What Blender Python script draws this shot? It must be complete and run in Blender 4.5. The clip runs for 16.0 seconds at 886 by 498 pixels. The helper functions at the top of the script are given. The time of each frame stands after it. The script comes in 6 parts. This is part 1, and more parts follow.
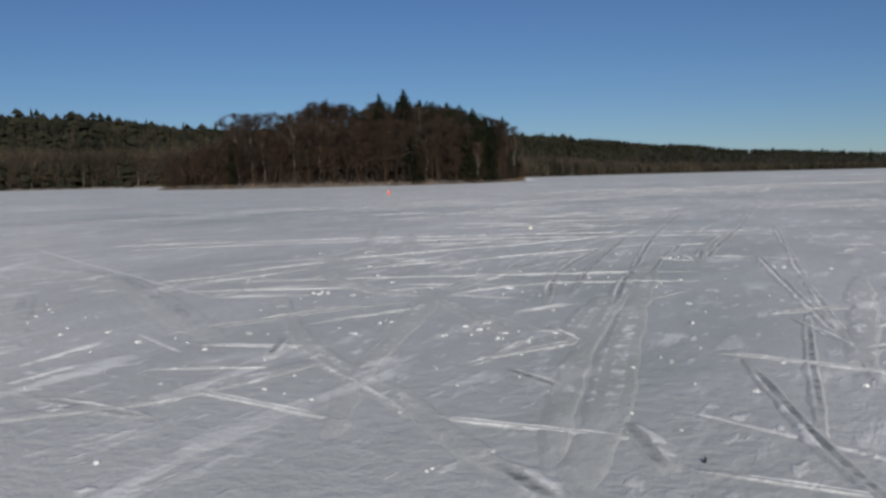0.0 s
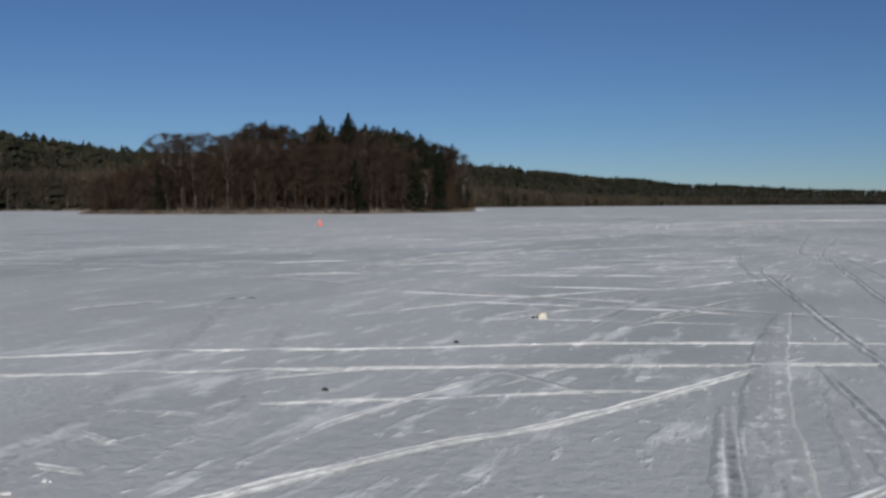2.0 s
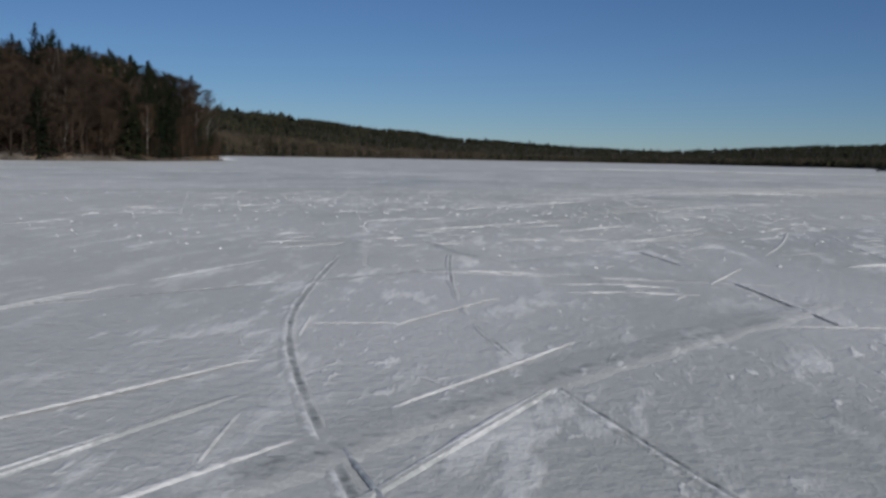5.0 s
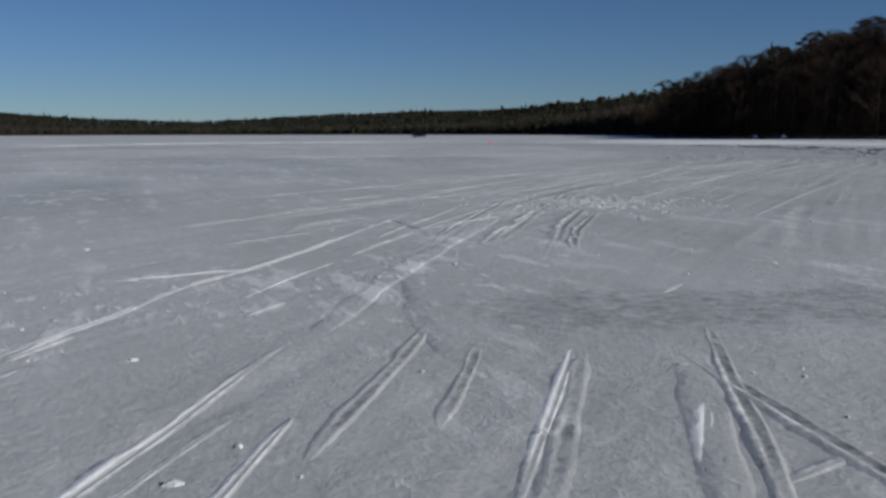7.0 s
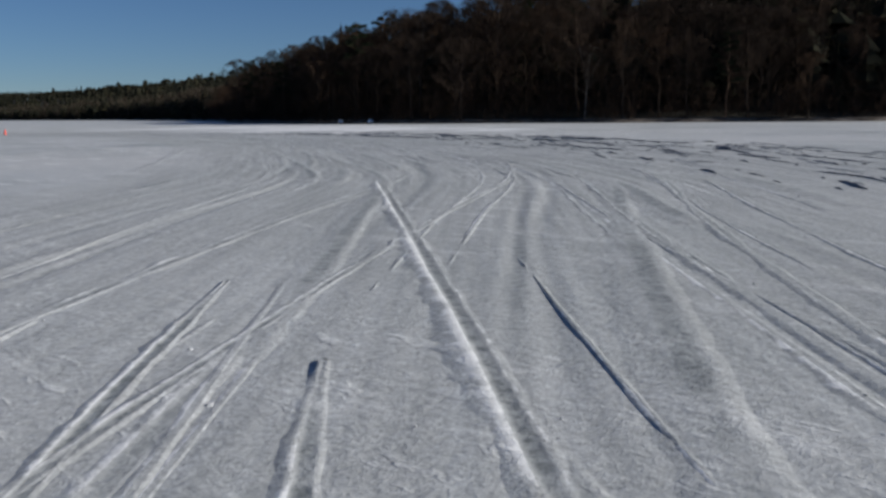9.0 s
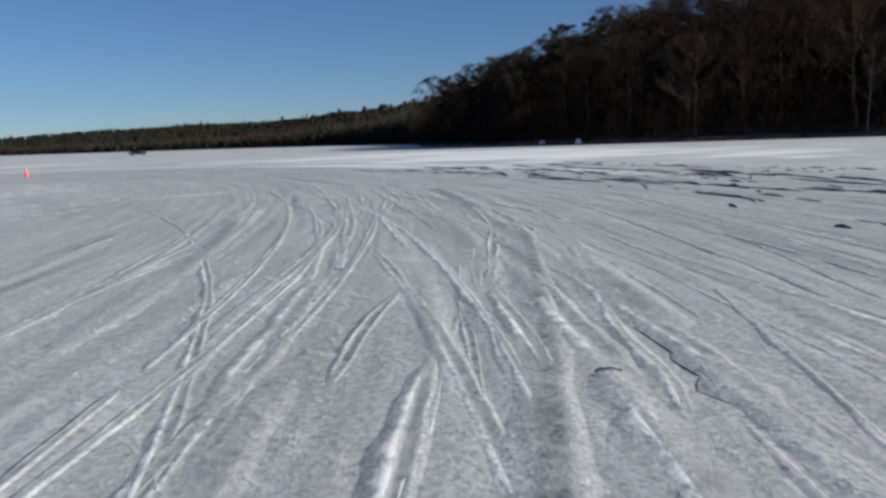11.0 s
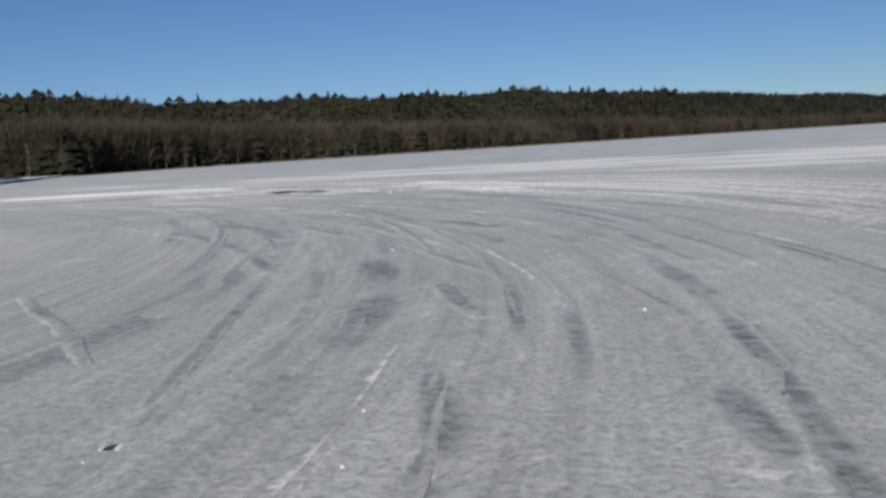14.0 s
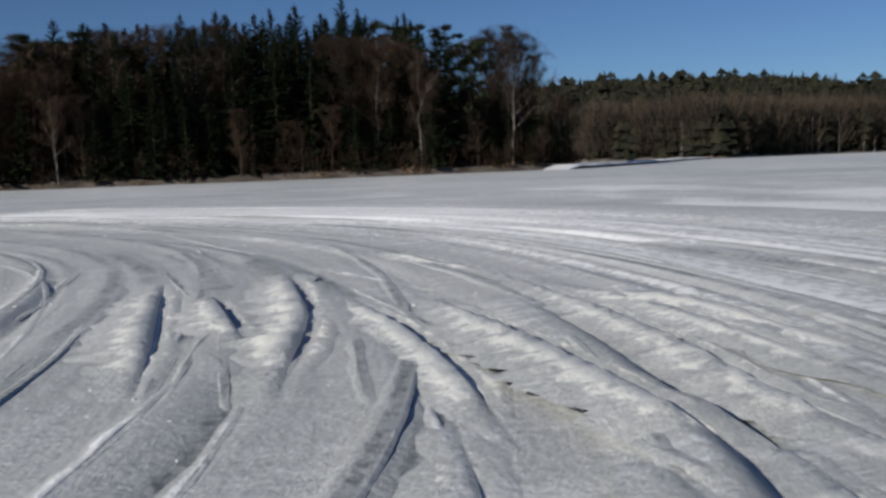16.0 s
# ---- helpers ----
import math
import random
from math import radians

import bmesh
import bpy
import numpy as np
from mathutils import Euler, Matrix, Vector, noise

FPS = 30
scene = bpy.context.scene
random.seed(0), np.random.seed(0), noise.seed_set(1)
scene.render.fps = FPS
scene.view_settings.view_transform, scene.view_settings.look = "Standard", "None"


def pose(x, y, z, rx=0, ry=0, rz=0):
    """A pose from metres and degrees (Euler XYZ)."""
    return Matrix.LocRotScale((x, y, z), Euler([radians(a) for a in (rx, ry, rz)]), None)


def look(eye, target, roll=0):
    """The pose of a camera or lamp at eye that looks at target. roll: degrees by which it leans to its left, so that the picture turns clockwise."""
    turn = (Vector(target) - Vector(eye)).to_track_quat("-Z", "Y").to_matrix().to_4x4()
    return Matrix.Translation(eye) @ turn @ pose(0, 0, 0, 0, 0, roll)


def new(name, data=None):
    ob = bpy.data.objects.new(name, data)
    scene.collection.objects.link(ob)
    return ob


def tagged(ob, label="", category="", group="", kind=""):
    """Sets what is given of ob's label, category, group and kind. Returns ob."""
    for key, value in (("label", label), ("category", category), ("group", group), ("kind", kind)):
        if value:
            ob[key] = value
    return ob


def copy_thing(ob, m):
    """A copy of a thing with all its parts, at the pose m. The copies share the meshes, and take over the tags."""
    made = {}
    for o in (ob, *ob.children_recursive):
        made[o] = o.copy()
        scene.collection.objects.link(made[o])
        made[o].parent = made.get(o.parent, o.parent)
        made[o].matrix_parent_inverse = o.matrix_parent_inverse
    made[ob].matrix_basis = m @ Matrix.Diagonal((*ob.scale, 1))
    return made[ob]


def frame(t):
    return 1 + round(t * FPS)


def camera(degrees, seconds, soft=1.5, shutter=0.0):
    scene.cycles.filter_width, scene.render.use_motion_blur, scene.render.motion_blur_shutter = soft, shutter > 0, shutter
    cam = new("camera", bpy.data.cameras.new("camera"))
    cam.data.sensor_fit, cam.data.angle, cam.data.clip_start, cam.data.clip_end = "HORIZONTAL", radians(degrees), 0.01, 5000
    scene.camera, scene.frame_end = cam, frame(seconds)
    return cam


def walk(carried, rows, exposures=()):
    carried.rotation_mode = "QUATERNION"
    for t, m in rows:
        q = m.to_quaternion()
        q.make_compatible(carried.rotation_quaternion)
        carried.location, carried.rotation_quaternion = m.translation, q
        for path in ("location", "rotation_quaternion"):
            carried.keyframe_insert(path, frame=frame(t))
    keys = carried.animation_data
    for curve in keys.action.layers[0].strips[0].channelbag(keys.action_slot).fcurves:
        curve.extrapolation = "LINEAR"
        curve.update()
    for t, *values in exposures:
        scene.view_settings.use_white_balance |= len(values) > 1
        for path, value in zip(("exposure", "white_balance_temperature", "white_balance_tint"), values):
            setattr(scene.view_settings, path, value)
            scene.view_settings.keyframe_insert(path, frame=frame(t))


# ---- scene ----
from mathutils.bvhtree import BVHTree

# A drive over a snow-covered frozen lake: x east, y north, z up; the lake's ice is z = 0.
cam = camera(52.1, 16.0, soft=2.9, shutter=0.03)
EYE = 1.25

# seconds, x, y, heading (clockwise from north), pitch, lean to the left
ROWS = [
    (0, 0.00, -0.01, -26.36, -4.51, -1.29),
    (0.5, -1.09, 2.07, -27.16, -4.26, -1.02),
    (1, -2.31, 4.47, -26.26, -3.73, -0.81),
    (1.5, -3.30, 6.62, -25.03, -2.94, -0.55),
    (2, -4.67, 10.24, -22.96, -2.72, -0.22),
    (2.5, -6.54, 15.71, -18.70, -3.16, -0.47),
    (3, -7.83, 22.03, -17.91, -2.91, 0.06),
    (3.2, -8.35, 24.55, -19.01, -1.27, 1.25),
    (3.62, -9.33, 29.26, -17.95, -1.65, 1.33),
    (4.04, -10.25, 33.46, -16.26, -2.63, 1.48),
    (4.46, -11.07, 37.42, -13.70, -3.91, 1.53),
    (4.88, -11.78, 41.39, -9.99, -5.22, 1.34),
    (5.3, -12.36, 45.63, -4.90, -6.27, 0.75),
    (5.5, -12.42, 47.83, -1.70, -5.85, 0.17),
    (5.8, -12.47, 51.13, 1.89, -10.38, -0.68),
    (6, -12.71, 53.78, 4.09, -10.78, -0.65),
    (6.2, -12.95, 56.71, 5.16, -9.48, -0.65),
    (6.4, -13.11, 59.91, 5.96, -8.22, -0.26),
    (6.5, -13.09, 61.50, 5.92, -7.73, -0.27),
    (6.6, -12.98, 63.08, 6.37, -7.34, -0.43),
    (6.8, -12.67, 66.33, 13.49, -6.62, 0.23),
    (7, -12.20, 69.57, 20.11, -7.26, -0.18),
    (7.2, -11.57, 72.52, 24.03, -8.14, -0.14),
    (7.5, -10.31, 76.47, 28.76, -8.55, 0.74),
    (7.8, -8.73, 79.98, 33.62, -8.33, 0.55),
    (8, -7.55, 82.17, 36.75, -8.72, -0.11),
    (8.2, -6.29, 84.21, 40.11, -8.36, 0.10),
    (8.62, -3.39, 87.42, 44.46, -8.35, -0.06),
    (9.04, -0.36, 89.61, 46.67, -8.34, -0.45),
    (9.46, 3.00, 91.74, 46.85, -8.29, -0.93),
    (9.88, 6.89, 94.77, 45.11, -8.18, -1.37),
    (10.3, 11.50, 99.66, 41.56, -8.01, -1.63),
    (10.5, 13.95, 102.63, 39.26, -7.91, -1.70),
    (11, 20.08, 110.46, 32.88, -6.83, -1.89),
    (11.2, 22.55, 113.94, 30.11, -6.77, -1.96),
    (11.5, 25.98, 119.59, 26.58, -7.32, -2.47),
    (12, 30.59, 129.16, 18.16, -7.65, -2.06),
    (12.5, 33.47, 138.34, 6.72, -7.65, -3.15),
    (13, 34.68, 146.95, -7.04, -7.09, -3.31),
    (13.5, 34.33, 155.59, -22.84, -7.08, -3.23),
    (13.8, 33.20, 160.52, -31.90, -6.32, -2.69),
    (14, 32.24, 163.57, -37.62, -6.31, -3.44),
    (14.3, 30.50, 167.83, -45.52, -6.02, -2.53),
    (14.5, 29.00, 170.38, -50.55, -6.03, -2.68),
    (14.8, 26.25, 173.97, -55.24, -5.74, -1.49),
    (15, 24.29, 176.13, -57.49, -5.55, -0.99),
    (15.3, 21.31, 178.79, -60.64, -5.50, -2.05),
    (15.5, 18.95, 180.38, -63.72, -5.46, -2.00),
    (15.8, 15.27, 182.60, -71.35, -5.49, -1.60),
    (16, 12.78, 184.05, -79.03, -5.49, -1.93),
]


def heading_pose(x, y, z, heading, pitch, lean):
    h, p = radians(heading), radians(pitch)
    ahead = Vector((math.sin(h) * math.cos(p), math.cos(h) * math.cos(p), math.sin(p)))
    eye = Vector((x, y, z))
    return look(eye, eye + ahead * 10, lean)


EXPOSURES = [(0, 0.02, 6500, 10), (1.5, 0.0, 6450, 10), (3, -0.05, 6380, 10), (5.5, -0.08, 6330, 10), (6, -0.06, 6320, 10), (7, -0.18, 6220, 10), (8.2, -0.09, 6300, 10), (10.5, 0.36, 6320, 10),
             (12.5, 0.43, 6480, 10), (13.5, 0.33, 6550, 10), (16, 0.15, 6450, 10)]
walk(cam, [(t, heading_pose(x, y, EYE, h, p, r)) for t, x, y, h, p, r in ROWS], EXPOSURES)

# ---- light: low late-winter sun, clear sky ----
SUN_AZ, SUN_EL = 146.0, 24.0
world = bpy.data.worlds.new("world")
scene.world = world
world.use_nodes = True
wn = world.node_tree.nodes
sky = wn.new("ShaderNodeTexSky")
sky.sky_type, sky.sun_disc = "NISHITA", False
sky.sun_elevation, sky.sun_rotation = radians(SUN_EL), radians(SUN_AZ)
sky.air_density, sky.dust_density, sky.ozone_density = 1.0, 0.0, 4.0
wn["Background"].inputs["Strength"].default_value = 0.046
sky.altitude = 1500
tint = wn.new("ShaderNodeMix")
tint.data_type, tint.blend_type = "RGBA", "MULTIPLY"
tint.inputs["Factor"].default_value = 1.0
tint.inputs["B"].default_value = (0.80, 0.95, 1.16, 1)
world.node_tree.links.new(sky.outputs["Color"], tint.inputs["A"])
world.node_tree.links.new(tint.outputs["Result"], wn["Background"].inputs["Color"])

sun_data = bpy.data.lights.new("sun", "SUN")
sun_data.energy, sun_data.angle, sun_data.color = 4.4, radians(0.55), (1.0, 0.945, 0.865)
sun = new("sun", sun_data)
sa, se = radians(SUN_AZ), radians(SUN_EL)
to_sun = Vector((math.sin(sa) * math.cos(se), math.cos(sa) * math.cos(se), math.sin(se)))
sun.rotation_euler = to_sun.to_track_quat("Z", "Y").to_euler()
sun.location = to_sun * 300


# ---- materials ----
def material(name):
    m = bpy.data.materials.new(name)
    m.use_nodes = True
    nt = m.node_tree
    bsdf = nt.nodes["Principled BSDF"]
    return m, nt, bsdf


def noise_node(nt, scale, detail=4.0, rough=0.55, coord=None, stretch=None):
    n = nt.nodes.new("ShaderNodeTexNoise")
    n.inputs["Scale"].default_value = scale
    n.inputs["Detail"].default_value = detail
    n.inputs["Roughness"].default_value = rough
    if coord is None:
        tc = nt.nodes.new("ShaderNodeTexCoord")
        coord = tc.outputs["Object"]
    if stretch:
        mp = nt.nodes.new("ShaderNodeMapping")
        mp.inputs["Scale"].default_value = stretch[:3]
        mp.inputs["Rotation"].default_value = (0, 0, radians(stretch[3]))
        nt.links.new(coord, mp.inputs["Vector"])
        coord = mp.outputs["Vector"]
    nt.links.new(coord, n.inputs["Vector"])
    return n


def ramp_node(nt, src, stops):
    r = nt.nodes.new("ShaderNodeValToRGB")
    els = r.color_ramp.elements
    while len(els) < len(stops):
        els.new(0.5)
    for e, (p, c) in zip(els, stops):
        e.position, e.color = p, (*c, 1) if len(c) == 3 else c
    nt.links.new(src, r.inputs["Fac"])
    return r


def mix_node(nt, fac, a, b, kind="MIX"):
    m = nt.nodes.new("ShaderNodeMix")
    m.data_type, m.blend_type = "RGBA", kind
    for sock, v in ((m.inputs["Factor"], fac), (m.inputs["A"], a), (m.inputs["B"], b)):
        if isinstance(v, (int, float)):
            sock.default_value = v
        elif isinstance(v, tuple):
            sock.default_value = (*v, 1)
        else:
            nt.links.new(v, sock)
    return m.outputs["Result"]


def bump_node(nt, bsdf, src, strength, distance):
    b = nt.nodes.new("ShaderNodeBump")
    b.inputs["Strength"].default_value, b.inputs["Distance"].default_value = strength, distance
    nt.links.new(src, b.inputs["Height"])
    nt.links.new(b.outputs["Normal"], bsdf.inputs["Normal"])
    return b


def grey(v):
    return (v, v, v)


def snow_colour(nt):
    """Thin wind-packed snow over ice: grey patches, drift streaks, sparse pale flecks. Colour, height and patch mask."""
    patch = noise_node(nt, 0.05, 5, 0.6)
    drift = noise_node(nt, 0.34, 6, 0.62, None, (1.0, 0.28, 1.0, 68.0))
    crust = noise_node(nt, 2.6, 5, 0.62, None, (1.0, 0.30, 1.0, 75.0))
    flecks = noise_node(nt, 7.0, 4, 0.6, None, (1.0, 0.4, 1.0, 60.0))
    where = noise_node(nt, 0.20, 4, 0.6)
    fine = noise_node(nt, 9.0, 5, 0.65)
    grit = noise_node(nt, 60.0, 3, 0.6)
    f1 = ramp_node(nt, patch.outputs["Fac"], [(0.38, grey(0)), (0.62, grey(1))])
    base = mix_node(nt, f1.outputs["Color"], (0.395, 0.417, 0.402), (0.535, 0.542, 0.535))
    f2 = ramp_node(nt, drift.outputs["Fac"], [(0.40, grey(0.0)), (0.60, grey(0.55)), (0.75, grey(0.85))])
    base = mix_node(nt, f2.outputs["Color"], base, (0.63, 0.635, 0.63))
    f3 = ramp_node(nt, crust.outputs["Fac"], [(0.54, grey(0)), (0.63, grey(0.8)), (1.0, grey(0.8))])
    f4 = ramp_node(nt, flecks.outputs["Fac"], [(0.60, grey(0)), (0.67, grey(1)), (1.0, grey(1))])
    both = mix_node(nt, 1.0, f3.outputs["Color"], f4.outputs["Color"], "LIGHTEN")
    f5 = ramp_node(nt, where.outputs["Fac"], [(0.42, grey(0.14)), (0.58, grey(1))])
    cf = mix_node(nt, 1.0, both, f5.outputs["Color"], "MULTIPLY")
    base = mix_node(nt, cf, base, (0.86, 0.865, 0.85))
    f6 = ramp_node(nt, fine.outputs["Fac"], [(0.30, (0.90, 0.905, 0.91)), (0.6, grey(1))])
    base = mix_node(nt, 1.0, base, f6.outputs["Color"], "MULTIPLY")
    f7 = ramp_node(nt, grit.outputs["Fac"], [(0.35, grey(0.90)), (0.65, grey(1.06))])
    base = mix_node(nt, 1.0, base, f7.outputs["Color"], "MULTIPLY")
    h = nt.nodes.new("ShaderNodeMath")
    h.operation = "MULTIPLY_ADD"
    nt.links.new(cf, h.inputs[0])
    h.inputs[1].default_value = 0.5
    nt.links.new(fine.outputs["Fac"], h.inputs[2])
    return base, h.outputs[0], patch.outputs["Fac"]


def snow_ice_material():
    m, nt, bsdf = material("snow_over_ice")
    base, height, patch = snow_colour(nt)
    nt.links.new(base, bsdf.inputs["Base Color"])
    rr = ramp_node(nt, patch, [(0.3, grey(0.45)), (0.7, grey(0.75))])
    nt.links.new(rr.outputs["Color"], bsdf.inputs["Roughness"])
    bsdf.inputs["Specular IOR Level"].default_value = 0.25
    bump_node(nt, bsdf, height, 0.5, 0.035)
    return m


def circuit_material(name="worn_snow", thrown_colour=(0.86, 0.865, 0.86)):
    """Snow worn by tyres: fine streaks along the way, scraped grey ice and painted groove shade in the ruts, thrown
    snow, crumbs.
    """
    m, nt, bsdf = material(name)
    base, height, patch = snow_colour(nt)
    way = nt.nodes.new("ShaderNodeAttribute")
    way.attribute_name = "way"
    thin = noise_node(nt, 1.0, 4, 0.6, way.outputs["Vector"], (0.22, 7.0, 1.0, 0.0))
    wide = noise_node(nt, 1.0, 4, 0.6, way.outputs["Vector"], (0.10, 1.6, 1.0, 0.0))
    worn = nt.nodes.new("ShaderNodeAttribute")
    worn.attribute_name = "busy"
    flat = mix_node(nt, worn.outputs["Fac"], base, (0.425, 0.438, 0.432))
    base = mix_node(nt, 0.75, base, flat)
    s1 = ramp_node(nt, thin.outputs["Fac"], [(0.32, grey(0.86)), (0.5, grey(1.0)), (0.68, grey(1.14))])
    s2 = ramp_node(nt, wide.outputs["Fac"], [(0.34, grey(0.92)), (0.5, grey(1.0)), (0.66, grey(1.06))])
    both = mix_node(nt, 1.0, s1.outputs["Color"], s2.outputs["Color"], "MULTIPLY")
    crumbs = noise_node(nt, 22.0, 5, 0.75)
    s3 = ramp_node(nt, crumbs.outputs["Fac"], [(0.36, grey(0.68)), (0.5, grey(1.0)), (0.66, grey(1.22))])
    both = mix_node(nt, 1.0, both, s3.outputs["Color"], "MULTIPLY")
    streaked = mix_node(nt, 1.0, base, both, "MULTIPLY")
    base = mix_node(nt, worn.outputs["Fac"], base, streaked)
    at = nt.nodes.new("ShaderNodeAttribute")
    at.attribute_name = "scrape_and_shade"
    ice = noise_node(nt, 11.0, 5, 0.7)

    def ragged(amount, src, gain):
        add = nt.nodes.new("ShaderNodeMath")
        add.operation = "MULTIPLY_ADD"
        nt.links.new(src, add.inputs[0])
        add.inputs[1].default_value = gain
        nt.links.new(amount, add.inputs[2])
        half = nt.nodes.new("ShaderNodeMath")
        half.operation = "MULTIPLY"
        nt.links.new(add.outputs[0], half.inputs[0])
        half.inputs[1].default_value = 0.5
        return half.outputs[0]

    rut_dark = ramp_node(nt, ragged(at.outputs["Fac"], ice.outputs["Fac"], 0.9), [(0.36, grey(0)), (0.475, grey(0.6)), (0.6, grey(1.0))])
    icec = ramp_node(nt, ice.outputs["Fac"], [(0.34, (0.42, 0.435, 0.43)), (0.50, (0.27, 0.285, 0.28)), (0.66, (0.14, 0.152, 0.152))])
    base = mix_node(nt, rut_dark.outputs["Color"], base, icec.outputs["Color"])
    at2 = nt.nodes.new("ShaderNodeAttribute")
    at2.attribute_name = "thrown"
    br = noise_node(nt, 7.0, 5, 0.7)
    tf = ramp_node(nt, ragged(at2.outputs["Fac"], br.outputs["Fac"], 1.1), [(0.43, grey(0)), (0.51, grey(0.75)), (0.65, grey(1.0))])
    base = mix_node(nt, tf.outputs["Color"], base, thrown_colour)
    nt.links.new(base, bsdf.inputs["Base Color"])
    rr = ramp_node(nt, at.outputs["Fac"], [(0.0, grey(0.72)), (1.0, grey(0.45))])
    nt.links.new(rr.outputs["Color"], bsdf.inputs["Roughness"])
    bsdf.inputs["Specular IOR Level"].default_value = 0.25
    h = nt.nodes.new("ShaderNodeMath")
    h.operation = "MULTIPLY_ADD"
    nt.links.new(crumbs.outputs["Fac"], h.inputs[0])
    h.inputs[1].default_value = 0.8
    nt.links.new(height, h.inputs[2])
    bump_node(nt, bsdf, h.outputs[0], 0.55, 0.022)
    return m


def simple_material(name, low, high, scale=4.0, rough=0.85, bump=0.4, dist=0.02, stretch=None, spec=0.25, per=None):
    """Two colours mixed by noise, with a bump; per: also varied from thing to thing or clump to clump."""
    m, nt, bsdf = material(name)
    n = noise_node(nt, scale, 5, 0.6, None, stretch)
    r = ramp_node(nt, n.outputs["Fac"], [(0.32, low), (0.68, high)])
    col = r.outputs["Color"]
    if per:
        if per == "object":
            src = nt.nodes.new("ShaderNodeObjectInfo").outputs["Random"]
        else:
            src = nt.nodes.new("ShaderNodeNewGeometry").outputs["Random Per Island"]
        v = ramp_node(nt, src, [(0.0, (0.62, 0.62, 0.66)), (0.5, grey(1)), (1.0, (1.35, 1.2, 1.05))])
        col = mix_node(nt, 1.0, col, v.outputs["Color"], "MULTIPLY")
    nt.links.new(col, bsdf.inputs["Base Color"])
    bsdf.inputs["Roughness"].default_value = rough
    bsdf.inputs["Specular IOR Level"].default_value = spec
    if bump:
        bump_node(nt, bsdf, n.outputs["Fac"], bump, dist)
    return m


def birch_material():
    m, nt, bsdf = material("birch_bark")
    n = noise_node(nt, 6.0, 4, 0.6, None, (0.5, 0.5, 3.0, 0.0))
    big = noise_node(nt, 0.8, 3)
    r = ramp_node(nt, n.outputs["Fac"], [(0.42, (0.04, 0.035, 0.03)), (0.50, (0.20, 0.18, 0.16)), (0.72, (0.40, 0.37, 0.34))])
    b = ramp_node(nt, big.outputs["Fac"], [(0.35, (0.5, 0.46, 0.42)), (0.6, grey(1))])
    nt.links.new(mix_node(nt, 1.0, r.outputs["Color"], b.outputs["Color"], "MULTIPLY"), bsdf.inputs["Base Color"])
    bsdf.inputs["Roughness"].default_value = 0.8
    bump_node(nt, bsdf, n.outputs["Fac"], 0.3, 0.02)
    return m


M_SNOW = snow_ice_material()
M_CIRCUIT = circuit_material()
# warm sunlight on the bend's mounds, put into the thrown snow's colour
M_SUNLIT_SNOW = circuit_material("sunlit_snow", (0.90, 0.89, 0.82))
M_BERM = simple_material("thrown_snow", (0.60, 0.615, 0.63), (0.84, 0.845, 0.85), 9.0, 0.7, 0.9, 0.04)
M_PACKED = simple_material("packed_snow", (0.50, 0.51, 0.51), (0.72, 0.725, 0.725), 11.0, 0.7, 0.9, 0.03)
# dark for scraped ice and for the shadow in thin grooves
M_RUT = simple_material("scraped_ice_and_shade", (0.22, 0.245, 0.25), (0.50, 0.52, 0.53), 14.0, 0.4, 0.6, 0.03, None, 0.4)
M_DARK_ICE = simple_material("broken_dark_ice", (0.03, 0.033, 0.036), (0.22, 0.23, 0.24), 6.0, 0.5, 0.7, 0.02, None, 0.2)
M_SHORE = simple_material("snowy_shore", (0.045, 0.033, 0.023), (0.20, 0.175, 0.15), 0.35, 0.9, 0.5, 0.2)
# near black: the shade in the gaps between trees is in this colour
M_HILL_AND_SHADE = simple_material("forest_floor_and_shade", (0.010, 0.011, 0.007), (0.030, 0.026, 0.017), 0.12, 0.95, 0.0)
M_BARK = simple_material("brown_bark", (0.024, 0.019, 0.016), (0.082, 0.064, 0.050), 5.0, 0.9, 0.6, 0.03, (1, 1, 0.2, 0), 0.02, "object")
M_BIRCH = birch_material()
M_PINEBARK = simple_material("pine_bark", (0.06, 0.042, 0.030), (0.16, 0.095, 0.06), 4.0, 0.9, 0.6, 0.03, (1, 1, 0.3, 0), 0.2, "object")
M_TWIG = simple_material("bare_twigs", (0.019, 0.014, 0.011), (0.055, 0.040, 0.030), 0.8, 0.85, 0.0, 0.0, None, 0.02, "object")
M_NEEDLE = simple_material("spruce_needles", (0.006, 0.010, 0.006), (0.018, 0.026, 0.014), 1.2, 0.8, 0.0, 0.0, None, 0.02, "object")
M_PINE = simple_material("pine_needles", (0.010, 0.015, 0.009), (0.030, 0.037, 0.022), 1.2, 0.8, 0.0, 0.0, None, 0.02, "object")
M_BRUSH = simple_material("dry_brush", (0.018, 0.013, 0.010), (0.056, 0.040, 0.030), 0.3, 0.9, 0.0, 0.0, None, 0.02, "island")
M_REED = simple_material("dry_reeds", (0.22, 0.155, 0.09), (0.42, 0.31, 0.19), 0.6, 0.9, 0.0, 0.0, None, 0.2, "island")
M_FARCON = simple_material("far_conifers", (0.013, 0.0145, 0.0105), (0.030, 0.031, 0.021), 0.02, 0.9, 0.0, 0.0, None, 0.02, "island")
M_FARDEC = simple_material("far_bare_wood", (0.030, 0.026, 0.020), (0.078, 0.066, 0.050), 0.03, 0.9, 0.0, 0.0, None, 0.02, "island")


